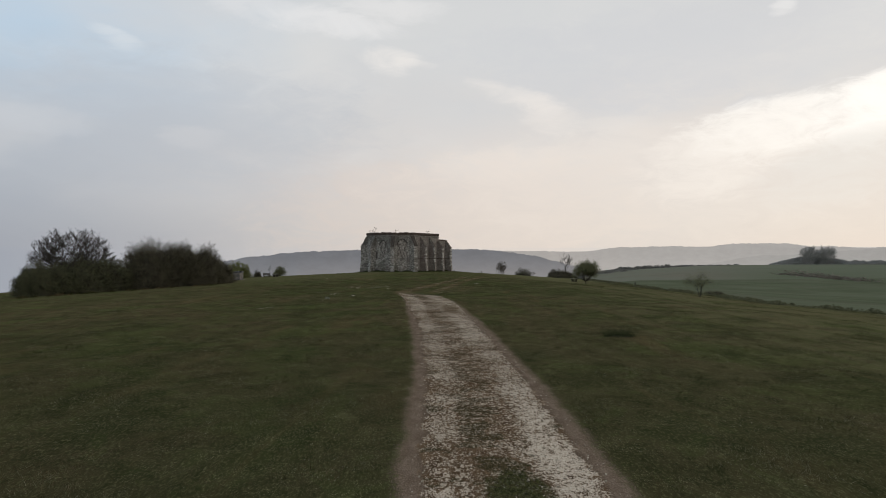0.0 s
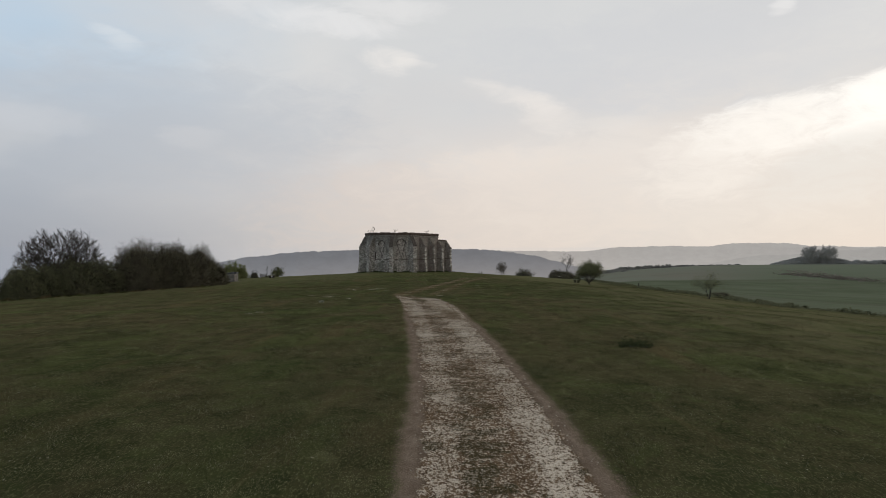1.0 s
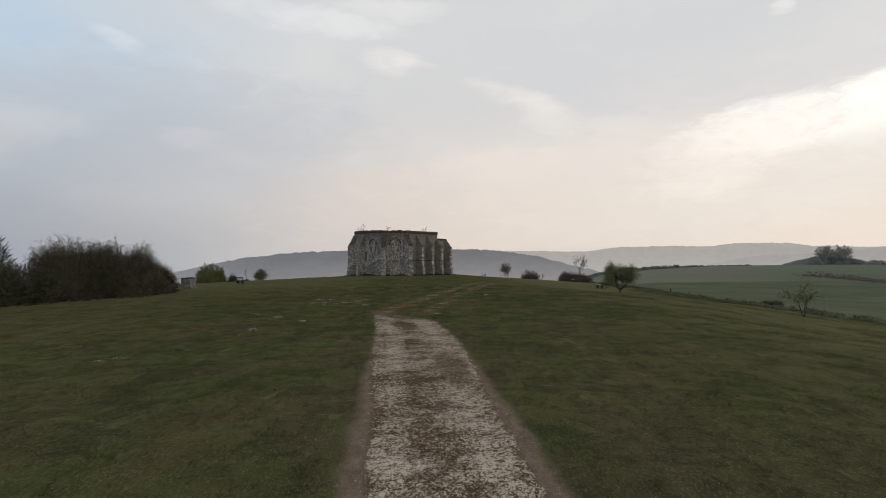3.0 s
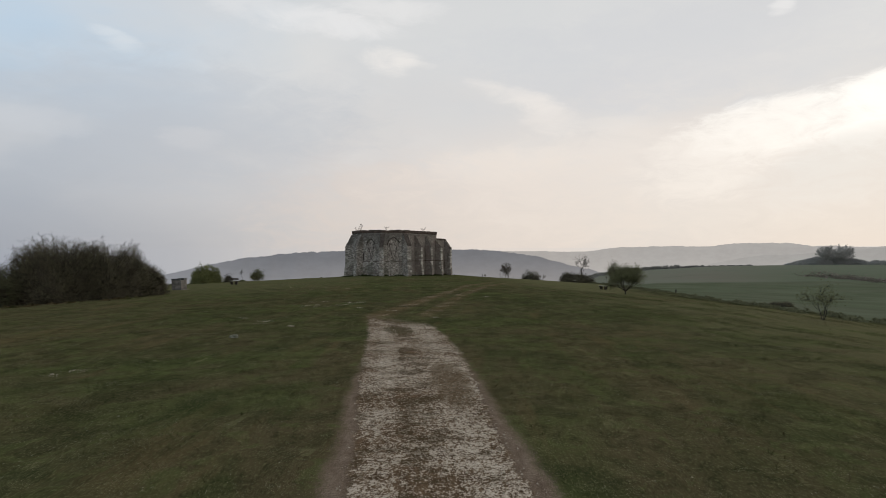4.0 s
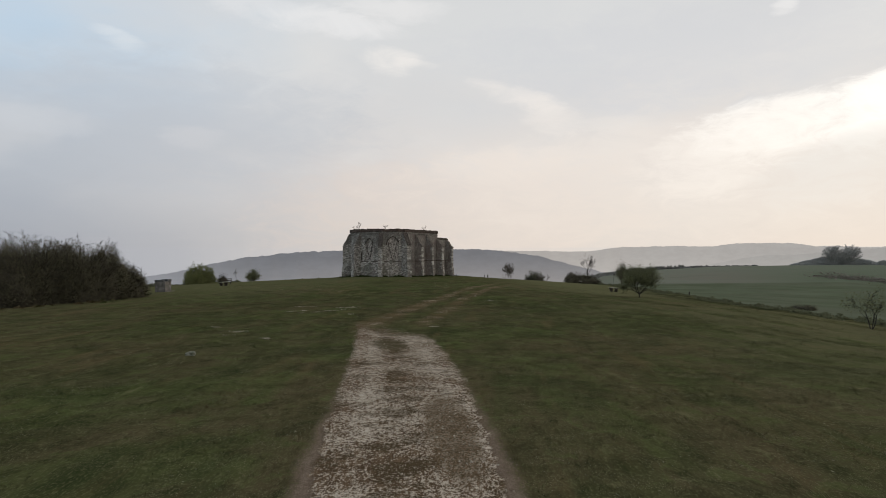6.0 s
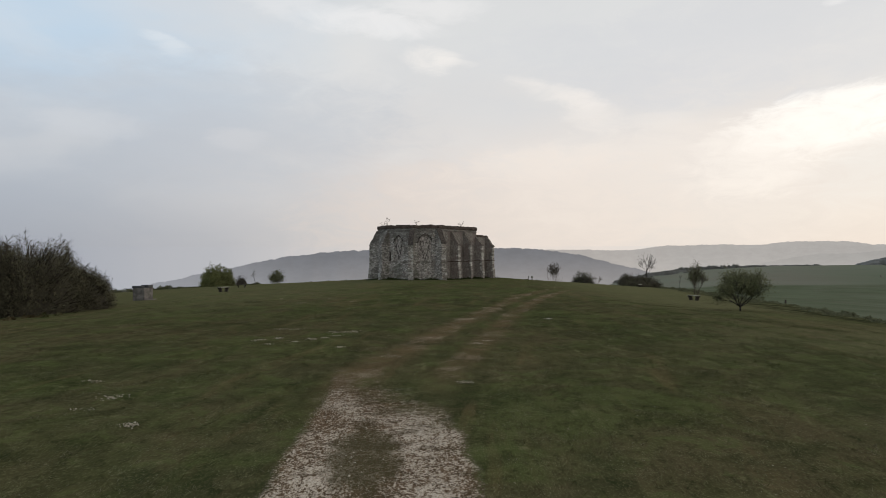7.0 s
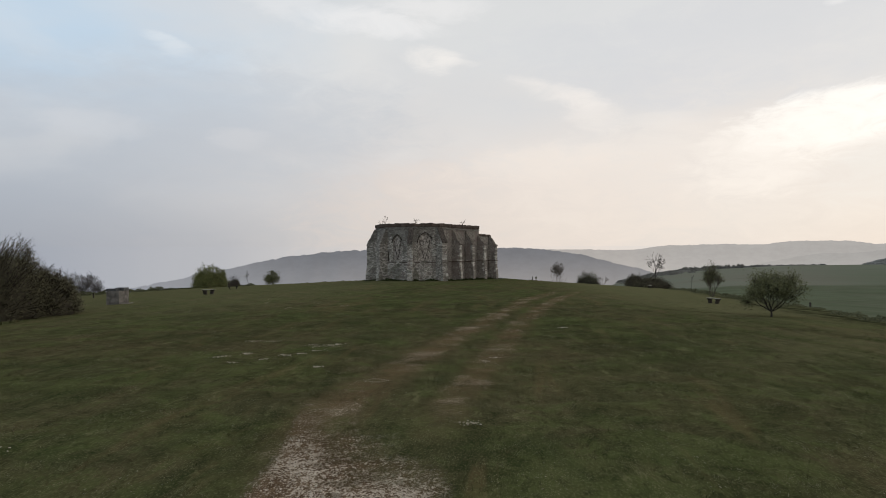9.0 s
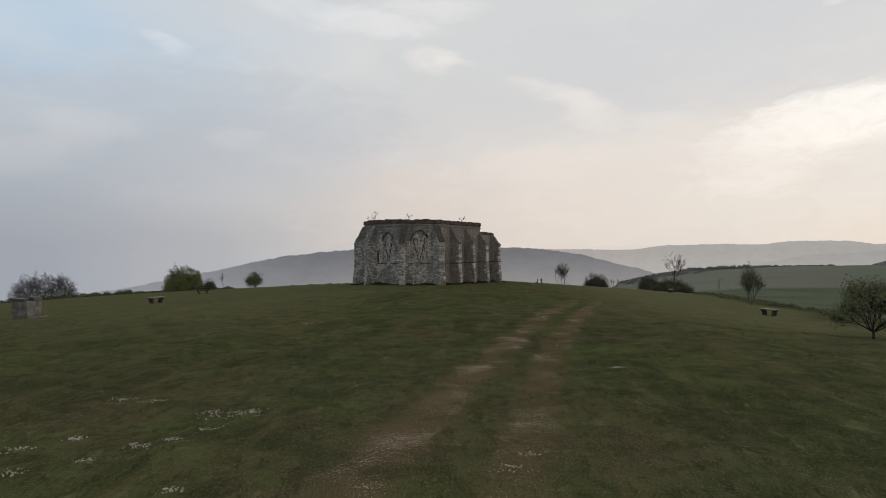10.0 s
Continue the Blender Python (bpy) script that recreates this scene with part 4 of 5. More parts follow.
# weeds along the foot of the walls
foot_rnd = random.Random(19)
foot_v, foot_f = [], []
for p_, q_, n_ in ((Q0, Q1, 110), (Q1, Q2, 150), (Q2, Q3, 150), (Q3, END_RIGHT, 420)):
    d_, o_ = outward(p_, q_)
    for _ in range(n_ * 6):
        at_ = p_.lerp(q_, foot_rnd.random()) + o_ * (foot_rnd.random() ** 1.5 * 2.0 + 0.05)
        h = foot_rnd.uniform(0.1, 0.42) * (0.6 + 0.4 * math.sin(at_.x * 2.3 + at_.y))
        z_ = float(ground_z(at_.x, at_.y)) - 0.05
        w_ = Vector((foot_rnd.gauss(0, 0.06), foot_rnd.gauss(0, 0.06), 0))
        t_ = Vector((foot_rnd.gauss(0, 0.12), foot_rnd.gauss(0, 0.12), h))
        b_ = len(foot_v)
        foot_v += [at_ - w_ + Vector((0, 0, z_)), at_ + w_ + Vector((0, 0, z_)), at_ + t_ + Vector((0, 0, z_))]
        foot_f.append((b_, b_ + 1, b_ + 2))
tagged(mesh_object("weeds", foot_v, foot_f, MAT_DARK_GRASS), "low green weeds at the foot of the chapel walls", "weeds", kind="stuff")


def blocked(p, q, share, half, z0, z1, name, label):
    """A small opening in the wall from p to q: a sill, two jambs, a lintel and a flat dark panel painted as the
    recess's shade.
    """
    d, n = outward(p, q)
    at = p.lerp(q, share)
    bm = bmesh.new()
    add_prism(bm, [at + n * 0.006 + d * a_ + Vector((0, 0, z_)) for a_, z_ in ((-half, z0), (half, z0), (half, z1), (-half, z1))], -n * 0.05)
    panel = part(name, finish(bm), MAT_DARK_STONE_SHADE, chapel, label)
    for a0, a1, b0, b1 in ((-half - 0.12, -half, z0, z1), (half, half + 0.12, z0, z1), (-half - 0.16, half + 0.16, z1, z1 + 0.16), (-half - 0.16, half + 0.16, z0 - 0.1, z0)):
        bm = bmesh.new()
        add_prism(bm, [at + n * 0.05 + d * a_ + Vector((0, 0, z_)) for a_, z_ in ((a0, b0), (a1, b0), (a1, b1), (a0, b1))], -n * 0.1)
        part("surround_stone", finish(bm), MAT_STONE, panel)


# no recess is cut here; the dark panel paints its shade
blocked(Q1, Q2, 0.11, 0.24, 1.75, 3.05, "blocked_slit", "slit window, its recess shade painted as a dark panel")

# dead stems of plants on the wall head
for i, (p_, f_, s_) in enumerate(((Q0, (Q1, 0.55), 0.6), (Q0, (Q1, 0.97), 1.15), (Q2, (Q3, 0.15), 0.75), (Q3, (STEP_RIGHT, 0.55), 0.75))):
    base = p_.lerp(f_[0], f_[1]) + Vector((0, 0.4, CHAPEL_TOP + 0.4))
    rnd = random.Random(i + 5)
    bm = bmesh.new()
    for j in range(5):
        tip = base + Vector((rnd.uniform(-0.5, 0.5), rnd.uniform(-0.2, 0.2), s_ * rnd.uniform(0.6, 1.2)))
        midp = base.lerp(tip, 0.5) + Vector((rnd.uniform(-0.1, 0.1), 0, 0.1))
        tube(bm, [base, midp, tip], 0.014, 4, 0.008)
        for _ in range(3):
            o = tip + Vector((rnd.uniform(-0.18, 0.18), rnd.uniform(-0.1, 0.1), rnd.uniform(-0.25, 0.1)))
            tube(bm, [midp.lerp(tip, 0.6), o], 0.02, 4, 0.012)
    tagged(part("wall_plant", bm, MAT_TWIG), "dry leafless stems growing on the chapel wall head", "plant", "plants on the wall head")

# ------------------------------------------------------------ trees and shrubs


def grow(rnd, base, way, length, radius, levels, fork, angle, up, shrink, segs, tips, wiggle=0.16):
    """Grow a limb and its side limbs; fills segs with (start, end, r0, r1) and tips with (point, way)."""
    n = 3
    p, d = base, way.normalized()
    r = radius
    for i in range(n):
        d = (d + Vector((rnd.gauss(0, wiggle), rnd.gauss(0, wiggle), rnd.gauss(0, wiggle) + up))).normalized()
        q = p + d * (length / n)
        r1 = radius * (1 - 0.28 * (i + 1) / n)
        segs.append((p, q, r, r1))
        if levels > 0 and i > 0:
            for _ in range(fork if i == n - 1 else max(1, fork - 1)):
                side = Vector((rnd.gauss(0, 1), rnd.gauss(0, 1), rnd.gauss(0, 0.6)))
                side = (side - d * side.dot(d)).normalized()
                a_ = radians(rnd.uniform(angle * 0.6, angle * 1.3))
                grow(rnd, q, d * math.cos(a_) + side * math.sin(a_), length * shrink * rnd.uniform(0.75, 1.15), r1 * 0.66, levels - 1, fork, angle, up, shrink, segs, tips, wiggle)
        p, r = q, r1
    if levels <= 1:
        tips.append((p, d))


def limb_mesh(segs, sides=4, least=0.008):
    verts, faces = [], []
    for p, q, r0, r1 in segs:
        d = (q - p).normalized()
        u = d.cross(Vector((0.3, 0.2, 0.93)))
        if u.length < 0.05:
            u = Vector((1, 0, 0))
        u.normalize()
        w = d.cross(u)
        m_ = sides if r0 > 0.03 else 3
        b_ = len(verts)
        for c_, r in ((p, max(r0, least)), (q, max(r1, least))):
            for j in range(m_):
                t_ = math.tau * j / m_
                verts.append(c_ + (u * math.cos(t_) + w * math.sin(t_)) * r)
        for j in range(m_):
            faces.append((b_ + j, b_ + (j + 1) % m_, b_ + m_ + (j + 1) % m_, b_ + m_ + j))
    return verts, faces


def leaf_mesh(rnd, points, per, size, scatter):
    """Small bent leaves scattered about the twig ends."""
    verts, faces = [], []
    for p in points:
        for _ in range(per):
            c_ = p + Vector((rnd.gauss(0, scatter), rnd.gauss(0, scatter), rnd.gauss(0, scatter)))
            a_ = Vector((rnd.gauss(0, 1), rnd.gauss(0, 1), rnd.gauss(0, 1))).normalized()
            b_ = a_.orthogonal().normalized()
            s = size * rnd.uniform(0.6, 1.4)
            i = len(verts)
            verts += [c_ - a_ * s, c_ + b_ * s * 0.45, c_ + a_ * s, c_ - b_ * s * 0.45 + Vector((0, 0, s * 0.2))]
            faces.append((i, i + 1, i + 2, i + 3))
    return verts, faces


def plant(name, x, y, seed, label, category, stems=1, height=3.0, trunk=0.6, radius=0.07, levels=4, fork=2, angle=38, up=0.05, shrink=0.7, lean=0.25, base_spread=0.1,
          leaves=0, leaf_size=0.06, scatter=0.15, leaf_mat=None, bark=None, group="", least=0.008, squash=1.0, sink=0.05, bole=0.0, domed=None):
    rnd = random.Random(seed)
    z = float(ground_z(x, y)) - sink
    segs, tips = [], []
    for i in range(stems):
        a_ = math.tau * (i + rnd.uniform(-0.3, 0.3)) / stems
        tip_ = lean * (rnd.uniform(0.35, 1.1) if stems > 2 else 1.0)
        d = Vector((math.cos(a_) * tip_, math.sin(a_) * tip_, 1.0))
        b_ = Vector((math.cos(a_), math.sin(a_), 0)) * base_spread * rnd.uniform(0.2, 1.0) + Vector((0, 0, bole))
        grow(rnd, b_, d, trunk * rnd.uniform(0.8, 1.2), radius * rnd.uniform(0.7, 1.1), levels, fork, angle, up, shrink, segs, tips)
    if bole:
        segs += [(Vector((0, 0, 0)), Vector((0.02, 0.01, bole * 0.5)), radius * 2.0, radius * 1.6), (Vector((0.02, 0.01, bole * 0.5)), Vector((0, 0, bole + 0.02)), radius * 1.6, radius * 1.5)]
    top = max(q.z for _, q, _, _ in segs)
    f_ = height / top
    fit_ = lambda v: Vector((v.x * f_ * squash, v.y * f_ * squash, v.z * f_))
    segs = [(fit_(p), fit_(q), r0, r1) for p, q, r0, r1 in segs]
    tips = [fit_(p) for p, _ in tips]
    if domed:
        # a full rounded crown: shoots are cut where they leave the dome
        half_, low_, grow_ = domed
        mid_ = height * low_
        big = Vector((grow_, grow_, 1.0 + (grow_ - 1.0) * 0.5))
        kept, ends = [], {(0.0, 0.0, 0.0)}
        for p, q, r0, r1 in segs:
            p, q = Vector(a_ * b_ for a_, b_ in zip(p, big)), Vector(a_ * b_ for a_, b_ in zip(q, big))
            o = Vector((q.x / half_, q.y / half_, (q.z - mid_) / (height - mid_) if q.z > mid_ else 0.5 * (q.z - mid_) / mid_))
            if o.length < rnd.uniform(0.88, 1.06) and (p.z < 0.35 * height or p.to_tuple(3) in ends):
                kept.append((p, q, r0, r1))
                ends.add(q.to_tuple(3))
        segs = kept
        tips = [q for _, q, _, r1 in segs if r1 < radius * 0.3]
    root = thing(name, Matrix.Translation((x, y, z)), label, category, group)
    v_, f2 = limb_mesh(segs, 5, least)
    mesh_object("trunk", v_, f2, bark or MAT_BARK, root)
    if leaves:
        v_, f2 = leaf_mesh(rnd, tips, leaves, leaf_size, scatter)
        mesh_object("crown", v_, f2, leaf_mat or MAT_LEAF_GREEN, root)
    return root


def thicket(name, x, y, rx, ry, height, seed, label, twigs=3200, leaves=21000, leaf_size=0.06, mat=None, whips=120, turn=0.0, dome=0.55, twig=None, shoots=0, shoot=0.5, shoot_leaves=0):
    """A dense, dark shrub: a bulging mass of fine twigs and small leaves with ragged shoots standing out of the top."""
    rnd = random.Random(seed)
    root = thing(name, Matrix.Translation((x, y, float(ground_z(x, y)) - 0.1)) @ pose(0, 0, 0, 0, 0, turn), label, "bush")
    ph = [rnd.uniform(0, math.tau) for _ in range(6)]

    def skin(az, el):
        lump = 1 + 0.10 * math.sin(3 * az + ph[0]) + 0.08 * math.sin(5 * az + ph[1] + 2 * el) + 0.07 * math.sin(9 * az + ph[2]) * math.sin(4 * el + ph[3]) + 0.05 * math.sin(15 * az + 7 * el + ph[4])
        c_ = math.cos(el) ** dome
        return Vector((rx * c_ * math.cos(az) * lump, ry * c_ * math.sin(az) * lump, height * math.sin(el) ** 0.75 * (0.92 + 0.12 * (lump - 1) / 0.2)))

    segs = []
    for _ in range(twigs):
        az, el = rnd.uniform(0, math.tau), math.asin(rnd.uniform(0.02, 1))
        q = skin(az, el) * rnd.uniform(0.8, 1.03)
        p = Vector((q.x * 0.62, q.y * 0.62, q.z * rnd.uniform(0.5, 0.8)))
        m_ = p.lerp(q, 0.6) + Vector((rnd.gauss(0, 0.1), rnd.gauss(0, 0.1), rnd.gauss(0, 0.1)))
        segs += [(p, m_, 0.03, 0.02), (m_, q, 0.02, 0.010)]
    for _ in range(whips):
        az, el = rnd.uniform(0, math.tau), math.asin(rnd.uniform(0.45, 1))
        p = skin(az, el) * 0.95
        d = Vector((rnd.gauss(0, 0.25) + math.cos(az) * 0.2, rnd.gauss(0, 0.25) + math.sin(az) * 0.2, 1)).normalized()
        q = p + d * rnd.uniform(0.05, 0.17) * min(height, 4.5)
        segs.append((p, q, 0.010, 0.006))
        for _ in range(3):
            segs.append((p.lerp(q, rnd.uniform(0.3, 0.9)), q + Vector((rnd.gauss(0, 0.12), rnd.gauss(0, 0.12), rnd.gauss(0, 0.15))) * 1.0, 0.007, 0.005))
    # branching shoots that fray the outline
    ends = []
    for _ in range(shoots):
        az, el = rnd.uniform(0, math.tau), math.asin(rnd.uniform(0.3, 1))
        p = skin(az, el) * 0.9
        grow(rnd, p, Vector((math.cos(az) * 0.55, math.sin(az) * 0.55, 1)), shoot * rnd.uniform(0.5, 1.2) * (0.35 + math.sin(el) ** 2), 0.016, 2, 2, 34, 0.02, 0.68, segs, ends)
    for _ in range(14):
        az = rnd.uniform(0, math.tau)
        segs.append((Vector((rx * 0.3 * math.cos(az), ry * 0.3 * math.sin(az), 0)), skin(az, 0.9) * 0.7, 0.08, 0.04))
    v_, f_ = limb_mesh(segs, 4, 0.007)
    mesh_object("twig_mass", v_, f_, twig or MAT_BARK, root)
    pts = []
    for _ in range(leaves):
        az, el = rnd.uniform(0, math.tau), math.asin(rnd.uniform(0.0, 1))
        pts.append(skin(az, el) * rnd.uniform(0.70, 1.02))
    pts += [p for p, _ in ends for _ in range(shoot_leaves)]
    v_, f_ = leaf_mesh(rnd, pts, 2, leaf_size, 0.12)
    mesh_object("crown", v_, f_, mat or MAT_LEAF_DARK, root)
    # the dense heart, lumpy and fully hidden by twigs
    bm = bmesh.new()
    bmesh.ops.create_icosphere(bm, subdivisions=3, radius=1.0)
    for v in bm.verts:
        az, el = math.atan2(v.co.y, v.co.x), math.asin(max(0.0, min(1.0, v.co.z)))
        s_ = skin(az, max(el, 0.01)) * 0.80
        v.co = Vector((s_.x, s_.y, s_.z if v.co.z > 0 else -0.1))
    part("heart", bm, twig or MAT_BARK, root, smooth_shade=True)
    return root


# hedge on the pasture's edge
HEDGE = dict(turn=35, twig=MAT_THORN_TWIG, whips=120, twigs=2400)
thicket("thicket", -30.1, 77.0, 3.3, 3.7, 5.0, 11, "dense dark thorn thicket on the pasture edge", leaf_size=0.05, dome=0.5, shoots=150, shoot=0.5, **HEDGE)
thicket("thicket", -28.2, 79.4, 2.4, 2.2, 3.1, 17, "low dark thorn thicket at the hedge end", leaves=7000, dome=1.2, shoots=60, shoot=0.4, **HEDGE)
thicket("thicket", -33.2, 74.8, 4.1, 4.0, 5.55, 12, "dense dark thorn thicket on the pasture edge", dome=0.7, shoots=190, shoot=0.55, **HEDGE)
thicket("thicket", -38.4, 70.0, 3.9, 3.6, 3.9, 16, "dense olive thorn thicket on the pasture edge", dome=0.8, shoots=120, shoot=0.5, shoot_leaves=1, mat=MAT_LEAF_BRAMBLE, **HEDGE)
thicket("thicket", -40.8, 66.5, 3.2, 3.0, 3.1, 13, "low olive bramble thicket under a bare tree", dome=0.9, shoots=120, shoot=0.45, shoot_leaves=1, mat=MAT_LEAF_BRAMBLE, **HEDGE)
plant("bare_tree", -40.4, 70.0, 21, "leafless grey tree rising behind the thicket", "tree", stems=22, height=7.7, trunk=2.0, radius=0.09, levels=5, fork=2, angle=26, up=0.05, shrink=0.76, lean=0.8, base_spread=0.8, least=0.014, domed=(4.6, 0.35, 1.25))
thicket("thicket", -50.5, 66.0, 1.8, 1.6, 2.6, 15, "small dark bush far along the pasture edge", twigs=800, leaves=2500, shoots=50, turn=20, twig=MAT_THORN_TWIG)

# green bush, small tree and shrubs behind
thicket("green_bush", -47.5, 148.7, 3.1, 2.8, 2.9, 31, "ragged leafy green bush on the brow of the hill", twigs=1200, leaves=5200, leaf_size=0.095, mat=MAT_LEAF_GREEN, twig=MAT_OLIVE, whips=160, dome=1.45, shoots=90, shoot=0.75, shoot_leaves=2)
thicket("bush", -42.0, 146.0, 0.8, 0.8, 1.3, 35, "small dark bush beside the bench", twigs=500, leaves=1200, whips=50, dome=1.05, shoots=40, shoot=0.4)
plant("small_tree", -40.8, 162.0, 32, "small round leafy tree on the brow", "tree", stems=6, bole=0.7, height=3.3, trunk=0.7, radius=0.05, levels=4, fork=2, angle=46, shrink=0.74, lean=0.9, base_spread=0.05, leaves=4, leaf_size=0.10, scatter=0.24, least=0.015, sink=0.6, leaf_mat=MAT_LEAF_THORN)
plant("sapling", -37.4, 140.0, 33, "thin leafless sapling beside the bench", "tree", height=2.5, trunk=0.9, radius=0.03, levels=3, fork=2, angle=16, lean=0.05, up=0.12, squash=0.6, least=0.012, leaves=1, leaf_size=0.05)
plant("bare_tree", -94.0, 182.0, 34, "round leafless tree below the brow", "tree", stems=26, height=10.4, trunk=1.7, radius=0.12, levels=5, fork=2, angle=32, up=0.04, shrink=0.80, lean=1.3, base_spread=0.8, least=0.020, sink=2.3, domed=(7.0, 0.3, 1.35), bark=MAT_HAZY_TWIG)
# right hand trees
plant("hawthorn_tree", 18.3, 82.7, 41, "spreading young hawthorn with thin spring leaves", "tree", stems=10, bole=0.45, height=3.0, trunk=0.9, radius=0.04, levels=4, fork=2, angle=28, up=0.14, shrink=0.72, lean=1.3, base_spread=0.05, leaves=10, leaf_size=0.06, scatter=0.2, least=0.008, squash=1.15, bark=MAT_BARK, leaf_mat=MAT_LEAF_THORN)
plant("sapling", 22.6, 56.8, 42, "crooked thin sapling by the field bank", "tree", stems=3, height=2.1, trunk=0.8, radius=0.03, levels=3, fork=2, angle=34, lean=0.4, leaves=12, leaf_size=0.05, scatter=0.2, leaf_mat=MAT_LEAF_THORN, sink=0.02)
plant("young_tree", 26.2, 116.7, 43, "upright young tree with sparse leaves by the field bank", "tree", stems=10, height=4.2, trunk=0.5, radius=0.03, levels=4, fork=2, angle=24, up=0.10, shrink=0.80, lean=0.5, base_spread=0.35, leaves=3, leaf_size=0.06, scatter=0.2, least=0.009, squash=0.62, bark=MAT_TWIG, leaf_mat=MAT_LEAF_THORN)
plant("sapling", 29.9, 136.0, 52, "bare thin sapling at the field edge", "tree", height=2.4, trunk=1.0, radius=0.025, levels=2, fork=2, angle=18, lean=0.05, up=0.1, squash=0.6, least=0.012)
plant("bare_tree", 28.9, 152.0, 44, "leafless ash tree standing in a low bush", "tree", stems=5, bole=1.8, height=6.3, trunk=1.5, radius=0.05, levels=4, fork=2, angle=24, up=0.06, shrink=0.70, lean=0.5, base_spread=0.05, least=0.013, domed=(2.1, 0.55, 1.1))
thicket("bush", 27.9, 150.5, 3.2, 2.2, 1.9, 45, "low dark bush round the foot of a bare tree", twigs=1200, leaves=3600, whips=60, dome=1.5, shoots=70, shoot=0.4, twig=MAT_THORN_TWIG)
thicket("bush", 29.5, 170.0, 2.2, 1.9, 2.7, 47, "low dark bush on the brow", twigs=700, leaves=2500, dome=1.5, whips=50, shoots=50, shoot=0.45, twig=MAT_THORN_TWIG)
thicket("bush", 24.2, 194.0, 2.9, 2.2, 2.7, 46, "round dark green bush on the brow", twigs=900, leaves=3000, whips=60, dome=1.5, shoots=70, shoot=0.6, shoot_leaves=1, mat=MAT_LEAF_BRAMBLE)
plant("shrub", 20.6, 225.0, 48, "tall leafless multi-stemmed shrub on the brow", "shrub", stems=10, height=7.2, trunk=1.1, radius=0.045, levels=5, fork=2, angle=20, up=0.08, shrink=0.78, lean=0.4, base_spread=0.9, least=0.016, domed=(2.5, 0.45, 1.1), bark=MAT_TWIG)
plant("shrub", 22.9, 168.0, 53, "small straggling leafless shrub on the brow", "shrub", stems=5, height=1.9, trunk=0.5, radius=0.025, levels=3, fork=2, angle=26, lean=0.7, base_spread=0.4, least=0.014, bark=MAT_TWIG)
thicket("bush", 38.6, 92.0, 1.3, 0.9, 0.55, 49, "low dark green bramble in the crop field", twigs=300, leaves=1200, leaf_size=0.07, whips=30)
thicket("grass_clump", 6.3, 23.1, 0.5, 0.42, 0.16, 50, "dark clump of coarse grass in the turf", twigs=0, leaves=1600, leaf_size=0.03, whips=0, mat=MAT_DARK_GRASS)

# ------------------------------------------------------------ benches, block, posts


def bench(x, y, turn, label, back=False):
    z = float(ground_z(x, y))
    root = thing("bench", Matrix.Translation((x, y, z)) @ pose(0, 0, 0, 0, 0, turn), label, "bench", "" if back else "plain benches")
    for s in (-1, 1):
        bm = bmesh.new()
        foot, head = s * 0.36, s * 0.50
        add_prism(bm, [(foot - 0.06, -0.17, -0.1), (foot + 0.06, -0.17, -0.1), (head + 0.07, -0.17, 0.33), (head - 0.07, -0.17, 0.33)], (0, 0.34, 0))
        add_box(bm, head - 0.10, head + 0.10, -0.22, 0.22, 0.332, 0.40)
        part("leg", finish(bm), MAT_DARK_WOOD, root)
    for o in (-0.13, 0.13):
        bm = bmesh.new()
        add_box(bm, -0.68, 0.68, o - 0.115, o + 0.115, 0.402, 0.47)
        part("seat_plank", finish(bm, 0.01), MAT_DARK_WOOD if back else MAT_WOOD, root)
    if back:
        for s in (-1, 1):
            bm = bmesh.new()
            add_prism(bm, [(s * 0.6 - 0.04, 0.2, 0.3), (s * 0.6 - 0.04, 0.29, 0.3), (s * 0.6 - 0.04, 0.42, 1.0), (s * 0.6 - 0.04, 0.33, 1.0)], (0.08, 0, 0))
            part("back_post", finish(bm), MAT_DARK_WOOD, root)
        for zz in (0.6, 0.82):
            bm = bmesh.new()
            o = 0.22 + (zz - 0.3) * 0.19
            add_box(bm, -0.66, 0.66, o - 0.03, o + 0.015, zz, zz + 0.14)
            part("back_plank", finish(bm), MAT_DARK_WOOD, root)
    return root


bench(19.9, 97.8, 112, "low plank bench of greyed wood on the turf")
bench(-25.5, 98.3, 72, "low plank bench of greyed wood on the turf")
bench(-34.8, 127.3, 25, "dark wooden bench with a backrest on the brow", True)
bench(25.2, 141.0, 70, "low plank bench of greyed wood beside the bush")

bx, by = -27.4, 86.9
block = thing("stone_block", Matrix.Translation((bx, by, float(ground_z(bx, by)))) @ pose(0, 0, 0, 0, 0, 81.5), "square stained concrete block with dark slabs on top", "block")
bm = bmesh.new()
add_box(bm, 0.0, 1.1, 0.0, 1.1, -0.25, 1.00)
part("body", finish(bm, 0.025), MAT_CONCRETE, block)
for x0, x1, y0, y1, z0, z1 in ((-0.03, 0.42, 0.25, 1.13, 1.004, 1.17), (0.50, 1.08, -0.03, 0.72, 1.004, 1.22)):
    bm = bmesh.new()
    add_box(bm, x0, x1, y0, y1, z0, z1)
    part("top_slab", finish(bm, 0.012), MAT_SLATE, block, "dark slab on top")
bm = bmesh.new()
add_box(bm, 0.05, 1.35, -0.22, -0.004, -0.2, 0.04)
part("footing", finish(bm, 0.02), MAT_CONCRETE, block, "pale low footing")


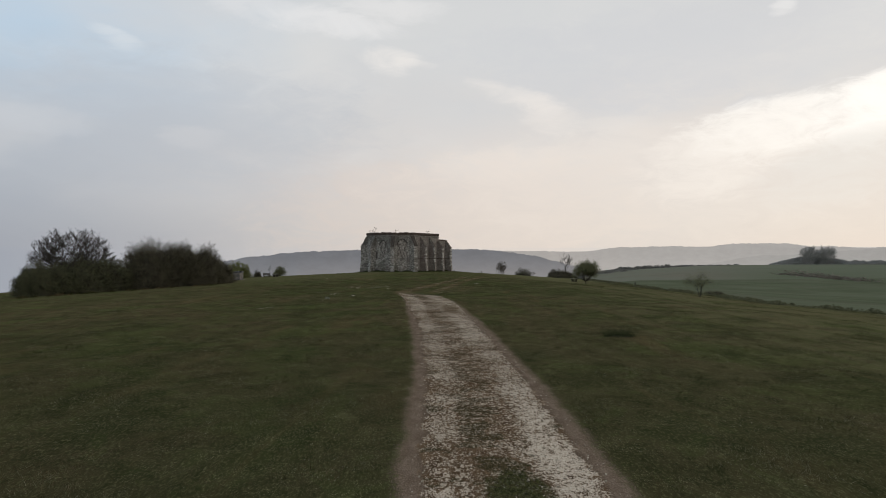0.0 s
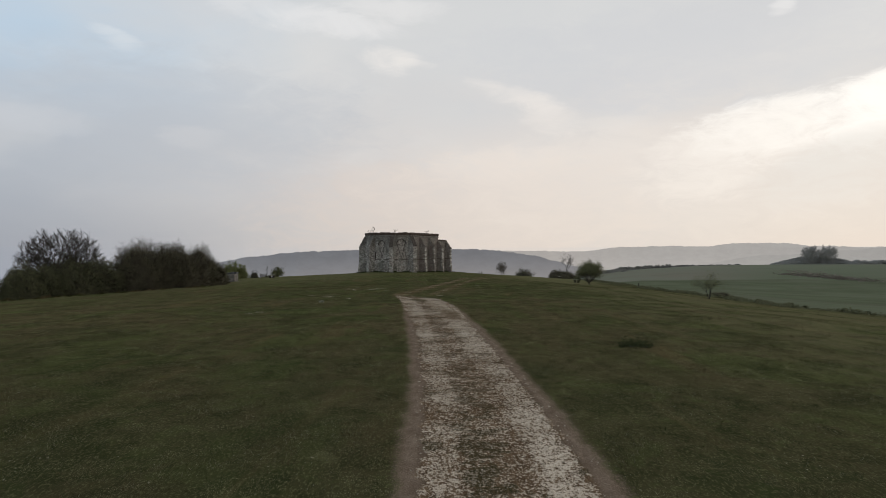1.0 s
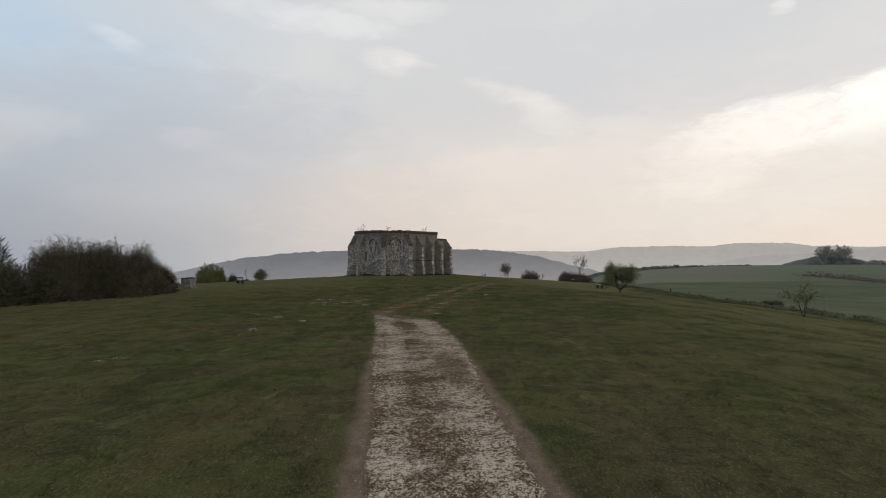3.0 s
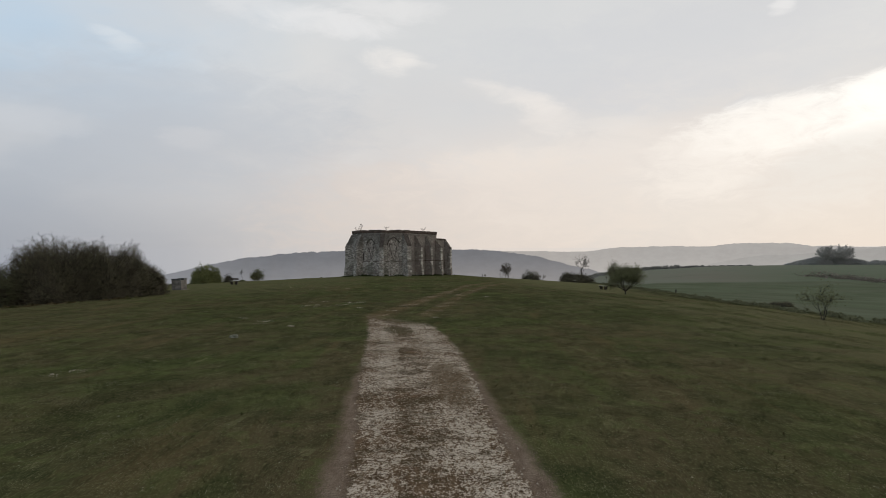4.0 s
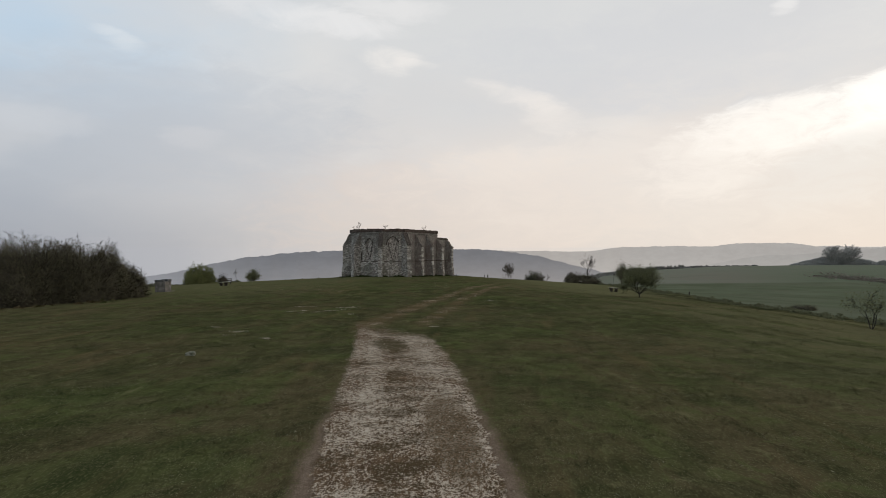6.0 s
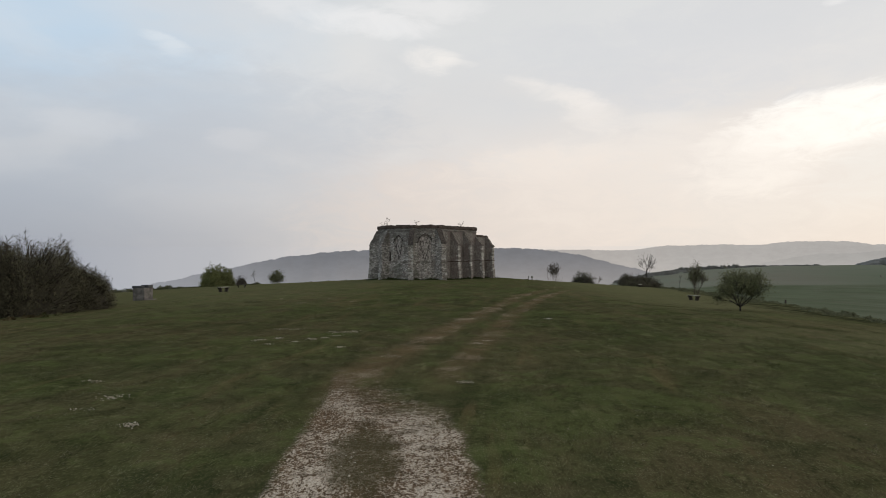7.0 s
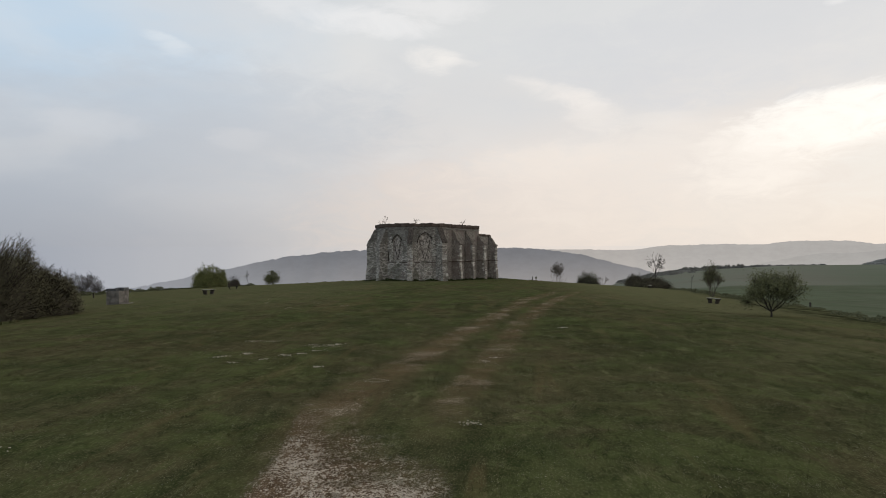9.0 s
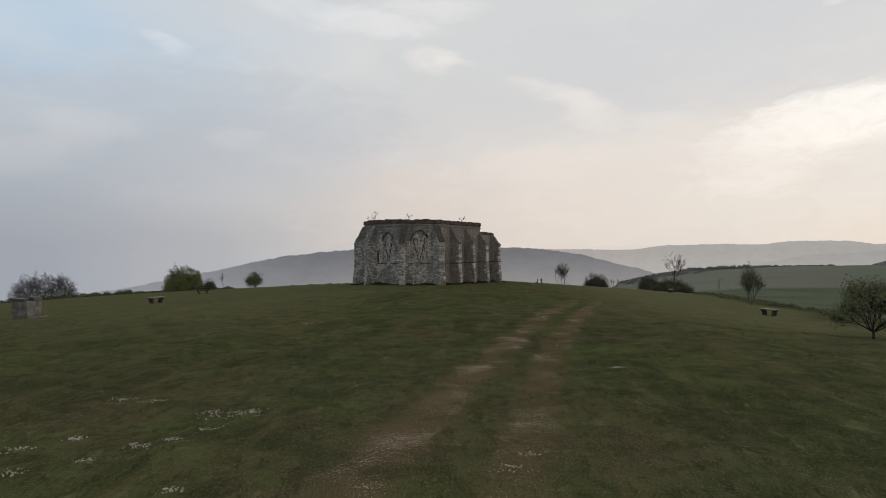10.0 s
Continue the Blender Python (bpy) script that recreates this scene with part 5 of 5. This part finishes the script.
def post(x, y, height, label, arm=False):
    root = thing("post", Matrix.Translation((x, y, float(ground_z(x, y)))), label, "post")
    bm = bmesh.new()
    add_box(bm, -0.07, 0.07, -0.07, 0.07, -0.2, height)
    part("upright", finish(bm, 0.012), MAT_DARK_WOOD, root)
    if arm:
        bm = bmesh.new()
        add_box(bm, -0.19, 0.19, -0.12, -0.075, height - 0.42, height - 0.08)
        part("board", finish(bm, 0.008), MAT_WOOD, root, "small board with nothing legible")
    return root


post(9.6, 172.0, 0.85, "slim dark wooden post on the brow")
post(10.3, 172.4, 0.9, "dark wooden post with a small board", True)
post(30.9, 103.7, 0.6, "short fence post at the field edge")
post(-49.0, 118.0, 0.7, "slim wooden post on the brow")

# ------------------------------------------------------------ far field things
for i, (x, y, h) in enumerate(((229.5, 404.5, 13.0), (241.5, 407.0, 14.0))):
    plant("bare_tree", x, y, 61 + i, "leafless tree paled with painted haze, in a clump beyond the field", "tree", stems=7, height=h, trunk=2.5, radius=0.22, levels=5, fork=2, angle=28, up=0.06, shrink=0.75, lean=0.6, base_spread=0.6, least=0.06, bark=MAT_SCRUB_HAZED, sink=1.0)


def scrub_line(name, spots, seed, label, mat, leaf=0.35):
    rnd = random.Random(seed)
    verts, faces = [], []
    for x, y, r, h in spots:
        z = float(ground_z(x, y)) - 0.3
        for _ in range(int(90 + 60 * r) * (7 if mat is MAT_SCRUB_HAZED else 1)):
            a_, e_ = rnd.uniform(0, math.tau), rnd.uniform(0, 1.5)
            q = Vector((x + r * math.cos(a_) * math.cos(e_) * rnd.uniform(0.5, 1), y + r * math.sin(a_) * math.cos(e_), z + h * math.sin(e_) * rnd.uniform(0.6, 1.1)))
            u = Vector((rnd.gauss(0, 1), rnd.gauss(0, 1), rnd.gauss(0, 1))).normalized()
            w = u.orthogonal().normalized()
            s = leaf * rnd.uniform(0.5, 1.4) * max(1.0, r / 2.5)
            i = len(verts)
            verts += [q - u * s, q + w * s * 0.7, q + u * s, q - w * s * 0.7]
            faces.append((i, i + 1, i + 2, i + 3))
    return tagged(mesh_object(name, verts, faces, mat), label, "scrub", kind="stuff")


rnd = random.Random(71)
spots = []
for i in range(130):
    q = i / 129
    slope_ = 0.185 + 0.27 * q
    y = 468 / math.hypot(1, slope_) + rnd.uniform(-9, 5)
    spots.append((slope_ * y, y, rnd.uniform(1.2, 2.8), rnd.uniform(0.7, 2.7) * (1.0 if 0.30 < q < 0.62 else 0.55 if q < 0.75 else 0.3)))
for _ in range(60):
    slope_ = rnd.uniform(0.19, 0.30)
    y = rnd.uniform(400, 465) / math.hypot(1, slope_)
    spots.append((slope_ * y, y, rnd.uniform(1.5, 3.2), rnd.uniform(0.6, 1.6)))
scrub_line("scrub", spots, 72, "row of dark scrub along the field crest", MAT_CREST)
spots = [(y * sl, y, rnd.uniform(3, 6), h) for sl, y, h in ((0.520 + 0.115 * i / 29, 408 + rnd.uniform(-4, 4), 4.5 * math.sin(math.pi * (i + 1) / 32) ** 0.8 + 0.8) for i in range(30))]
scrub_line("scrub", spots, 73, "mound of scrub greyed with painted haze, in the clump beyond the field", MAT_SCRUB_HAZED, 0.13)
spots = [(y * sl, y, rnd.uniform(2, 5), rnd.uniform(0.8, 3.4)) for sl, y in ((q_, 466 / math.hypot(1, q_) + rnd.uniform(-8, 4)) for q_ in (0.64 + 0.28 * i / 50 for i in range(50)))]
scrub_line("scrub", spots, 74, "hedge of scrub beyond the field, paled with painted haze", MAT_SCRUB_HAZED, 0.13)
spots = [(-0.39 - (0.80 - 0.40 * i / 44) * (y - 50.4), y, rnd.uniform(0.6, 1.5), rnd.uniform(0.35, 1.1) * (1.0 if i < 26 else 0.6)) for i, y in ((i * 44 / 119, 150 + rnd.uniform(-4, 4)) for i in range(120))]
scrub_line("scrub", spots, 75, "low dark scrub along the brow of the hill", MAT_LEAF_BRAMBLE, 0.10)
spots = [(rnd.uniform(-36, 14), 158 + rnd.uniform(-8, 8), rnd.uniform(0.25, 0.6), rnd.uniform(0.15, 0.45)) for _ in range(60)]
scrub_line("scrub", spots, 76, "low tussocks along the brow behind the chapel", MAT_TUFT, 0.09)
spots = [(29.6 + rnd.gauss(0, 1.6) + 0.12 * max(0.0, y / LONG - 95), y, rnd.uniform(0.5, 1.5), rnd.uniform(0.15, 0.62)) for y in (rnd.uniform(20, 175) for _ in range(480))]
scrub_line("scrub", spots, 77, "rough dark growth along the field bank", MAT_LEAF_BRAMBLE, 0.09)
spots = [(-26.5 - 0.55 * q + rnd.gauss(0, 0.7), 74.5 - 0.52 * q + rnd.gauss(0, 0.7), rnd.uniform(0.3, 0.7), rnd.uniform(0.2, 0.5)) for q in (rnd.uniform(0, 26) for _ in range(90))]
scrub_line("scrub", spots, 78, "long pale grass at the foot of the thicket", MAT_TUFT, 0.08)
rv, rf = [], []
for i in range(1500):
    q = rnd.random()
    x, y = 139 - 5 * q + rnd.gauss(0, 2.2), 262 - 58 * q + rnd.gauss(0, 5.0)
    z = float(ground_z(x, y)) + rnd.uniform(0, 2.2) * (1 - q * 0.6) * math.exp(-(rnd.gauss(0, 0.8)) ** 2)
    s = rnd.uniform(0.10, 0.45)
    b_ = len(rv)
    for _ in range(6):
        rv.append((x + rnd.uniform(-s, s), y + rnd.uniform(-s, s), z + rnd.uniform(-s, s) * 0.6))
    rf += [(b_, b_ + 1, b_ + 2), (b_, b_ + 2, b_ + 3), (b_ + 3, b_ + 4, b_ + 5), (b_, b_ + 4, b_ + 1), (b_ + 2, b_ + 5, b_ + 3), (b_ + 1, b_ + 4, b_ + 5), (b_ + 1, b_ + 5, b_ + 2)]
tagged(mesh_object("rubble_heap", rv, rf, MAT_RUBBLE), "long low brown heap of rubble in the crop field", "rubble", kind="stuff")


# ------------------------------------------------------------ turf, chalk and stones close to the track


def track_centre(y):
    v = y / LONG
    return PATH[0] + PATH[1] * v * v + PATH[2] * v ** 3 - 0.28 * smooth(15.0, 0.0, np.abs(v - 28.0))


def pebbles(rnd, spots, flat=0.5):
    """Small angular stones: x, y, size."""
    verts, faces = [], []
    for x, y, s_ in spots:
        z = float(ground_z(x, y))
        b_ = len(verts)
        t0 = rnd.uniform(0, math.tau)
        for j in range(5):
            t_ = t0 + math.tau * j / 5
            r = s_ * rnd.uniform(0.7, 1.2)
            verts.append((x + r * math.cos(t_), y + r * math.sin(t_), z - 0.02 + rnd.uniform(0, 0.2) * s_ * flat))
        for j in range(3):
            t_ = t0 + math.tau * j / 3
            r = s_ * rnd.uniform(0.3, 0.6)
            verts.append((x + r * math.cos(t_), y + r * math.sin(t_), z + s_ * flat * rnd.uniform(0.6, 1.1)))
        top = (b_ + 5, b_ + 6, b_ + 7)
        faces += [top, (b_, b_ + 1, b_ + 5), (b_ + 1, b_ + 2, b_ + 6), (b_ + 1, b_ + 6, b_ + 5), (b_ + 2, b_ + 3, b_ + 6), (b_ + 3, b_ + 7, b_ + 6), (b_ + 3, b_ + 4, b_ + 7), (b_ + 4, b_, b_ + 7), (b_, b_ + 5, b_ + 7)]
    return verts, faces


rnd = random.Random(81)
spots = []
while len(spots) < 5000:
    y = rnd.uniform(3.5, 53.0)
    u = rnd.uniform(-1.3, 1.4)
    if y / LONG + 1.5 * u > 44.0 or (abs(u) < 0.35 and rnd.random() < 0.6):
        continue
    spots.append((track_centre(y) + u, y, 0.010 + 0.024 * rnd.random() ** 3))
v_, f_ = pebbles(rnd, spots)
tagged(mesh_object("chalk_gravel", v_, f_, MAT_CHALK), "loose white chalk fragments on the track", "gravel", kind="stuff")

CHALK_SPOTS = ((-6.0, 64.3, 0.6), (-5.5, 64.5, 0.4), (-6.0, 63.2, 0.28), (-6.7, 61.9, 0.32), (-6.4, 62.4, 0.25), (-8.9, 61.6, 0.35), (-8.0, 60.4, 0.3), (-8.3, 62.4, 0.3), (-8.5, 65.6, 0.4), (-9.3, 65.9, 0.3),
               (-7.2, 61.0, 0.25), (-5.1, 59.8, 0.2), (0.4, 75.6, 0.4), (2.6, 75.2, 0.45), (3.6, 70.7, 0.3), (0.1, 61.2, 0.35), (0.4, 61.9, 0.2), (-16.0, 87.2, 0.6), (-15.3, 84.2, 0.5), (-12.7, 80.2, 0.45), (-12.4, 80.6, 0.5), (-11.4, 84.5, 0.7),
               (-9.2, 82.1, 0.5), (-8.2, 76.6, 0.4), (-8.5, 49.6, 0.28), (-6.7, 48.3, 0.28), (-8.6, 50.8, 0.42), (-10.3, 52.9, 0.3), (-0.3, 53.5, 0.35), (-2.9, 57.8, 0.4), (-6.4, 64.5, 0.4), (-9.8, 36.5, 0.3), (-10.2, 36.0, 0.25), (4.0, 91.8, 0.4))
spots = []
for x, y, r in CHALK_SPOTS:
    for _ in range(int((420 * r + 25) * (0.05 if y > 75 else 0.36))):
        spots.append((x + rnd.gauss(0, r * 0.42), y + rnd.gauss(0, r * (0.32 if y < 73 else 0.7)), (0.007 + 0.026 * rnd.random() ** 2) * (1.3 if y > 70 else 1.0)))
v_, f_ = pebbles(rnd, spots, 0.6)
tagged(mesh_object("chalk_fragments", v_, f_, MAT_CHALK), "patches of bare white chalk in the turf", "chalk", kind="stuff")

bm = bmesh.new()
bmesh.ops.create_icosphere(bm, subdivisions=3, radius=1.0)
for v in bm.verts:
    v.co = Vector((v.co.x * 0.17, v.co.y * 0.13, v.co.z * 0.10)) * (1 + 0.5 * noise.noise(v.co * 1.7))
stone = part("boulder", bm, MAT_MOSSY)
stone.location = (-7.8, 43.6, float(ground_z(-7.8, 43.6)) + 0.015)
tagged(stone, "mossy grey chalk boulder half sunk in the turf", "stone")


def turf_blades(count, x_half, y0, y1, seed, tall, name, label, mat=None, least=-0.2):
    """Uneven tufts of short grass over a stretch of the pasture."""
    rs = np.random.RandomState(seed)
    x = rs.uniform(-x_half, x_half, count)
    y = y0 + (y1 - y0) * rs.rand(count) ** 1.3
    off = np.abs(x - track_centre(y))
    clumpy = np.sin(1.3 * x + 2.0 * np.sin(0.9 * y)) + np.sin(1.7 * y + 1.5 * np.sin(1.1 * x)) + rs.normal(0, 0.7 if mat is None else 0.3, count)
    keep = (clumpy > least) & ((off > 1.65) | (y > 54))
    x, y = x[keep], y[keep]
    n = len(x)
    z = ground_z(x, y)
    verts = np.zeros((n, 4, 3, 3))
    for b_ in range(4):
        bx_ = x + rs.normal(0, 0.04, n)
        by_ = y + rs.normal(0, 0.04, n)
        a_ = rs.uniform(0, math.tau, n)
        h = tall * rs.uniform(0.5, 1.3, n)
        w = h * 0.07
        lx, ly = rs.normal(0, 1.1, n) * h, rs.normal(0, 1.1, n) * h
        verts[:, b_, 0] = np.stack([bx_ - w * np.cos(a_), by_ - w * np.sin(a_), z - 0.01], -1)
        verts[:, b_, 1] = np.stack([bx_ + w * np.cos(a_), by_ + w * np.sin(a_), z - 0.01], -1)
        verts[:, b_, 2] = np.stack([bx_ + lx, by_ + ly, z + h], -1)
    v_ = verts.reshape(-1, 3)
    ob = mesh_object(name, v_, np.arange(len(v_)).reshape(-1, 3).tolist(), mat or MAT_TUFT)
    return tagged(ob, label, "grass", kind="stuff")


turf_blades(230000, 17, 4.5, 85, 91, 0.042, "grass", "short uneven olive pasture grass")
turf_blades(34000, 24, 4.0, 105, 92, 0.075, "grass", "longer dry tufts in the pasture")
turf_blades(150000, 20, 4.5, 95, 93, 0.045, "grass", "bleached dead grass standing in clumps", MAT_STRAW, 1.3)
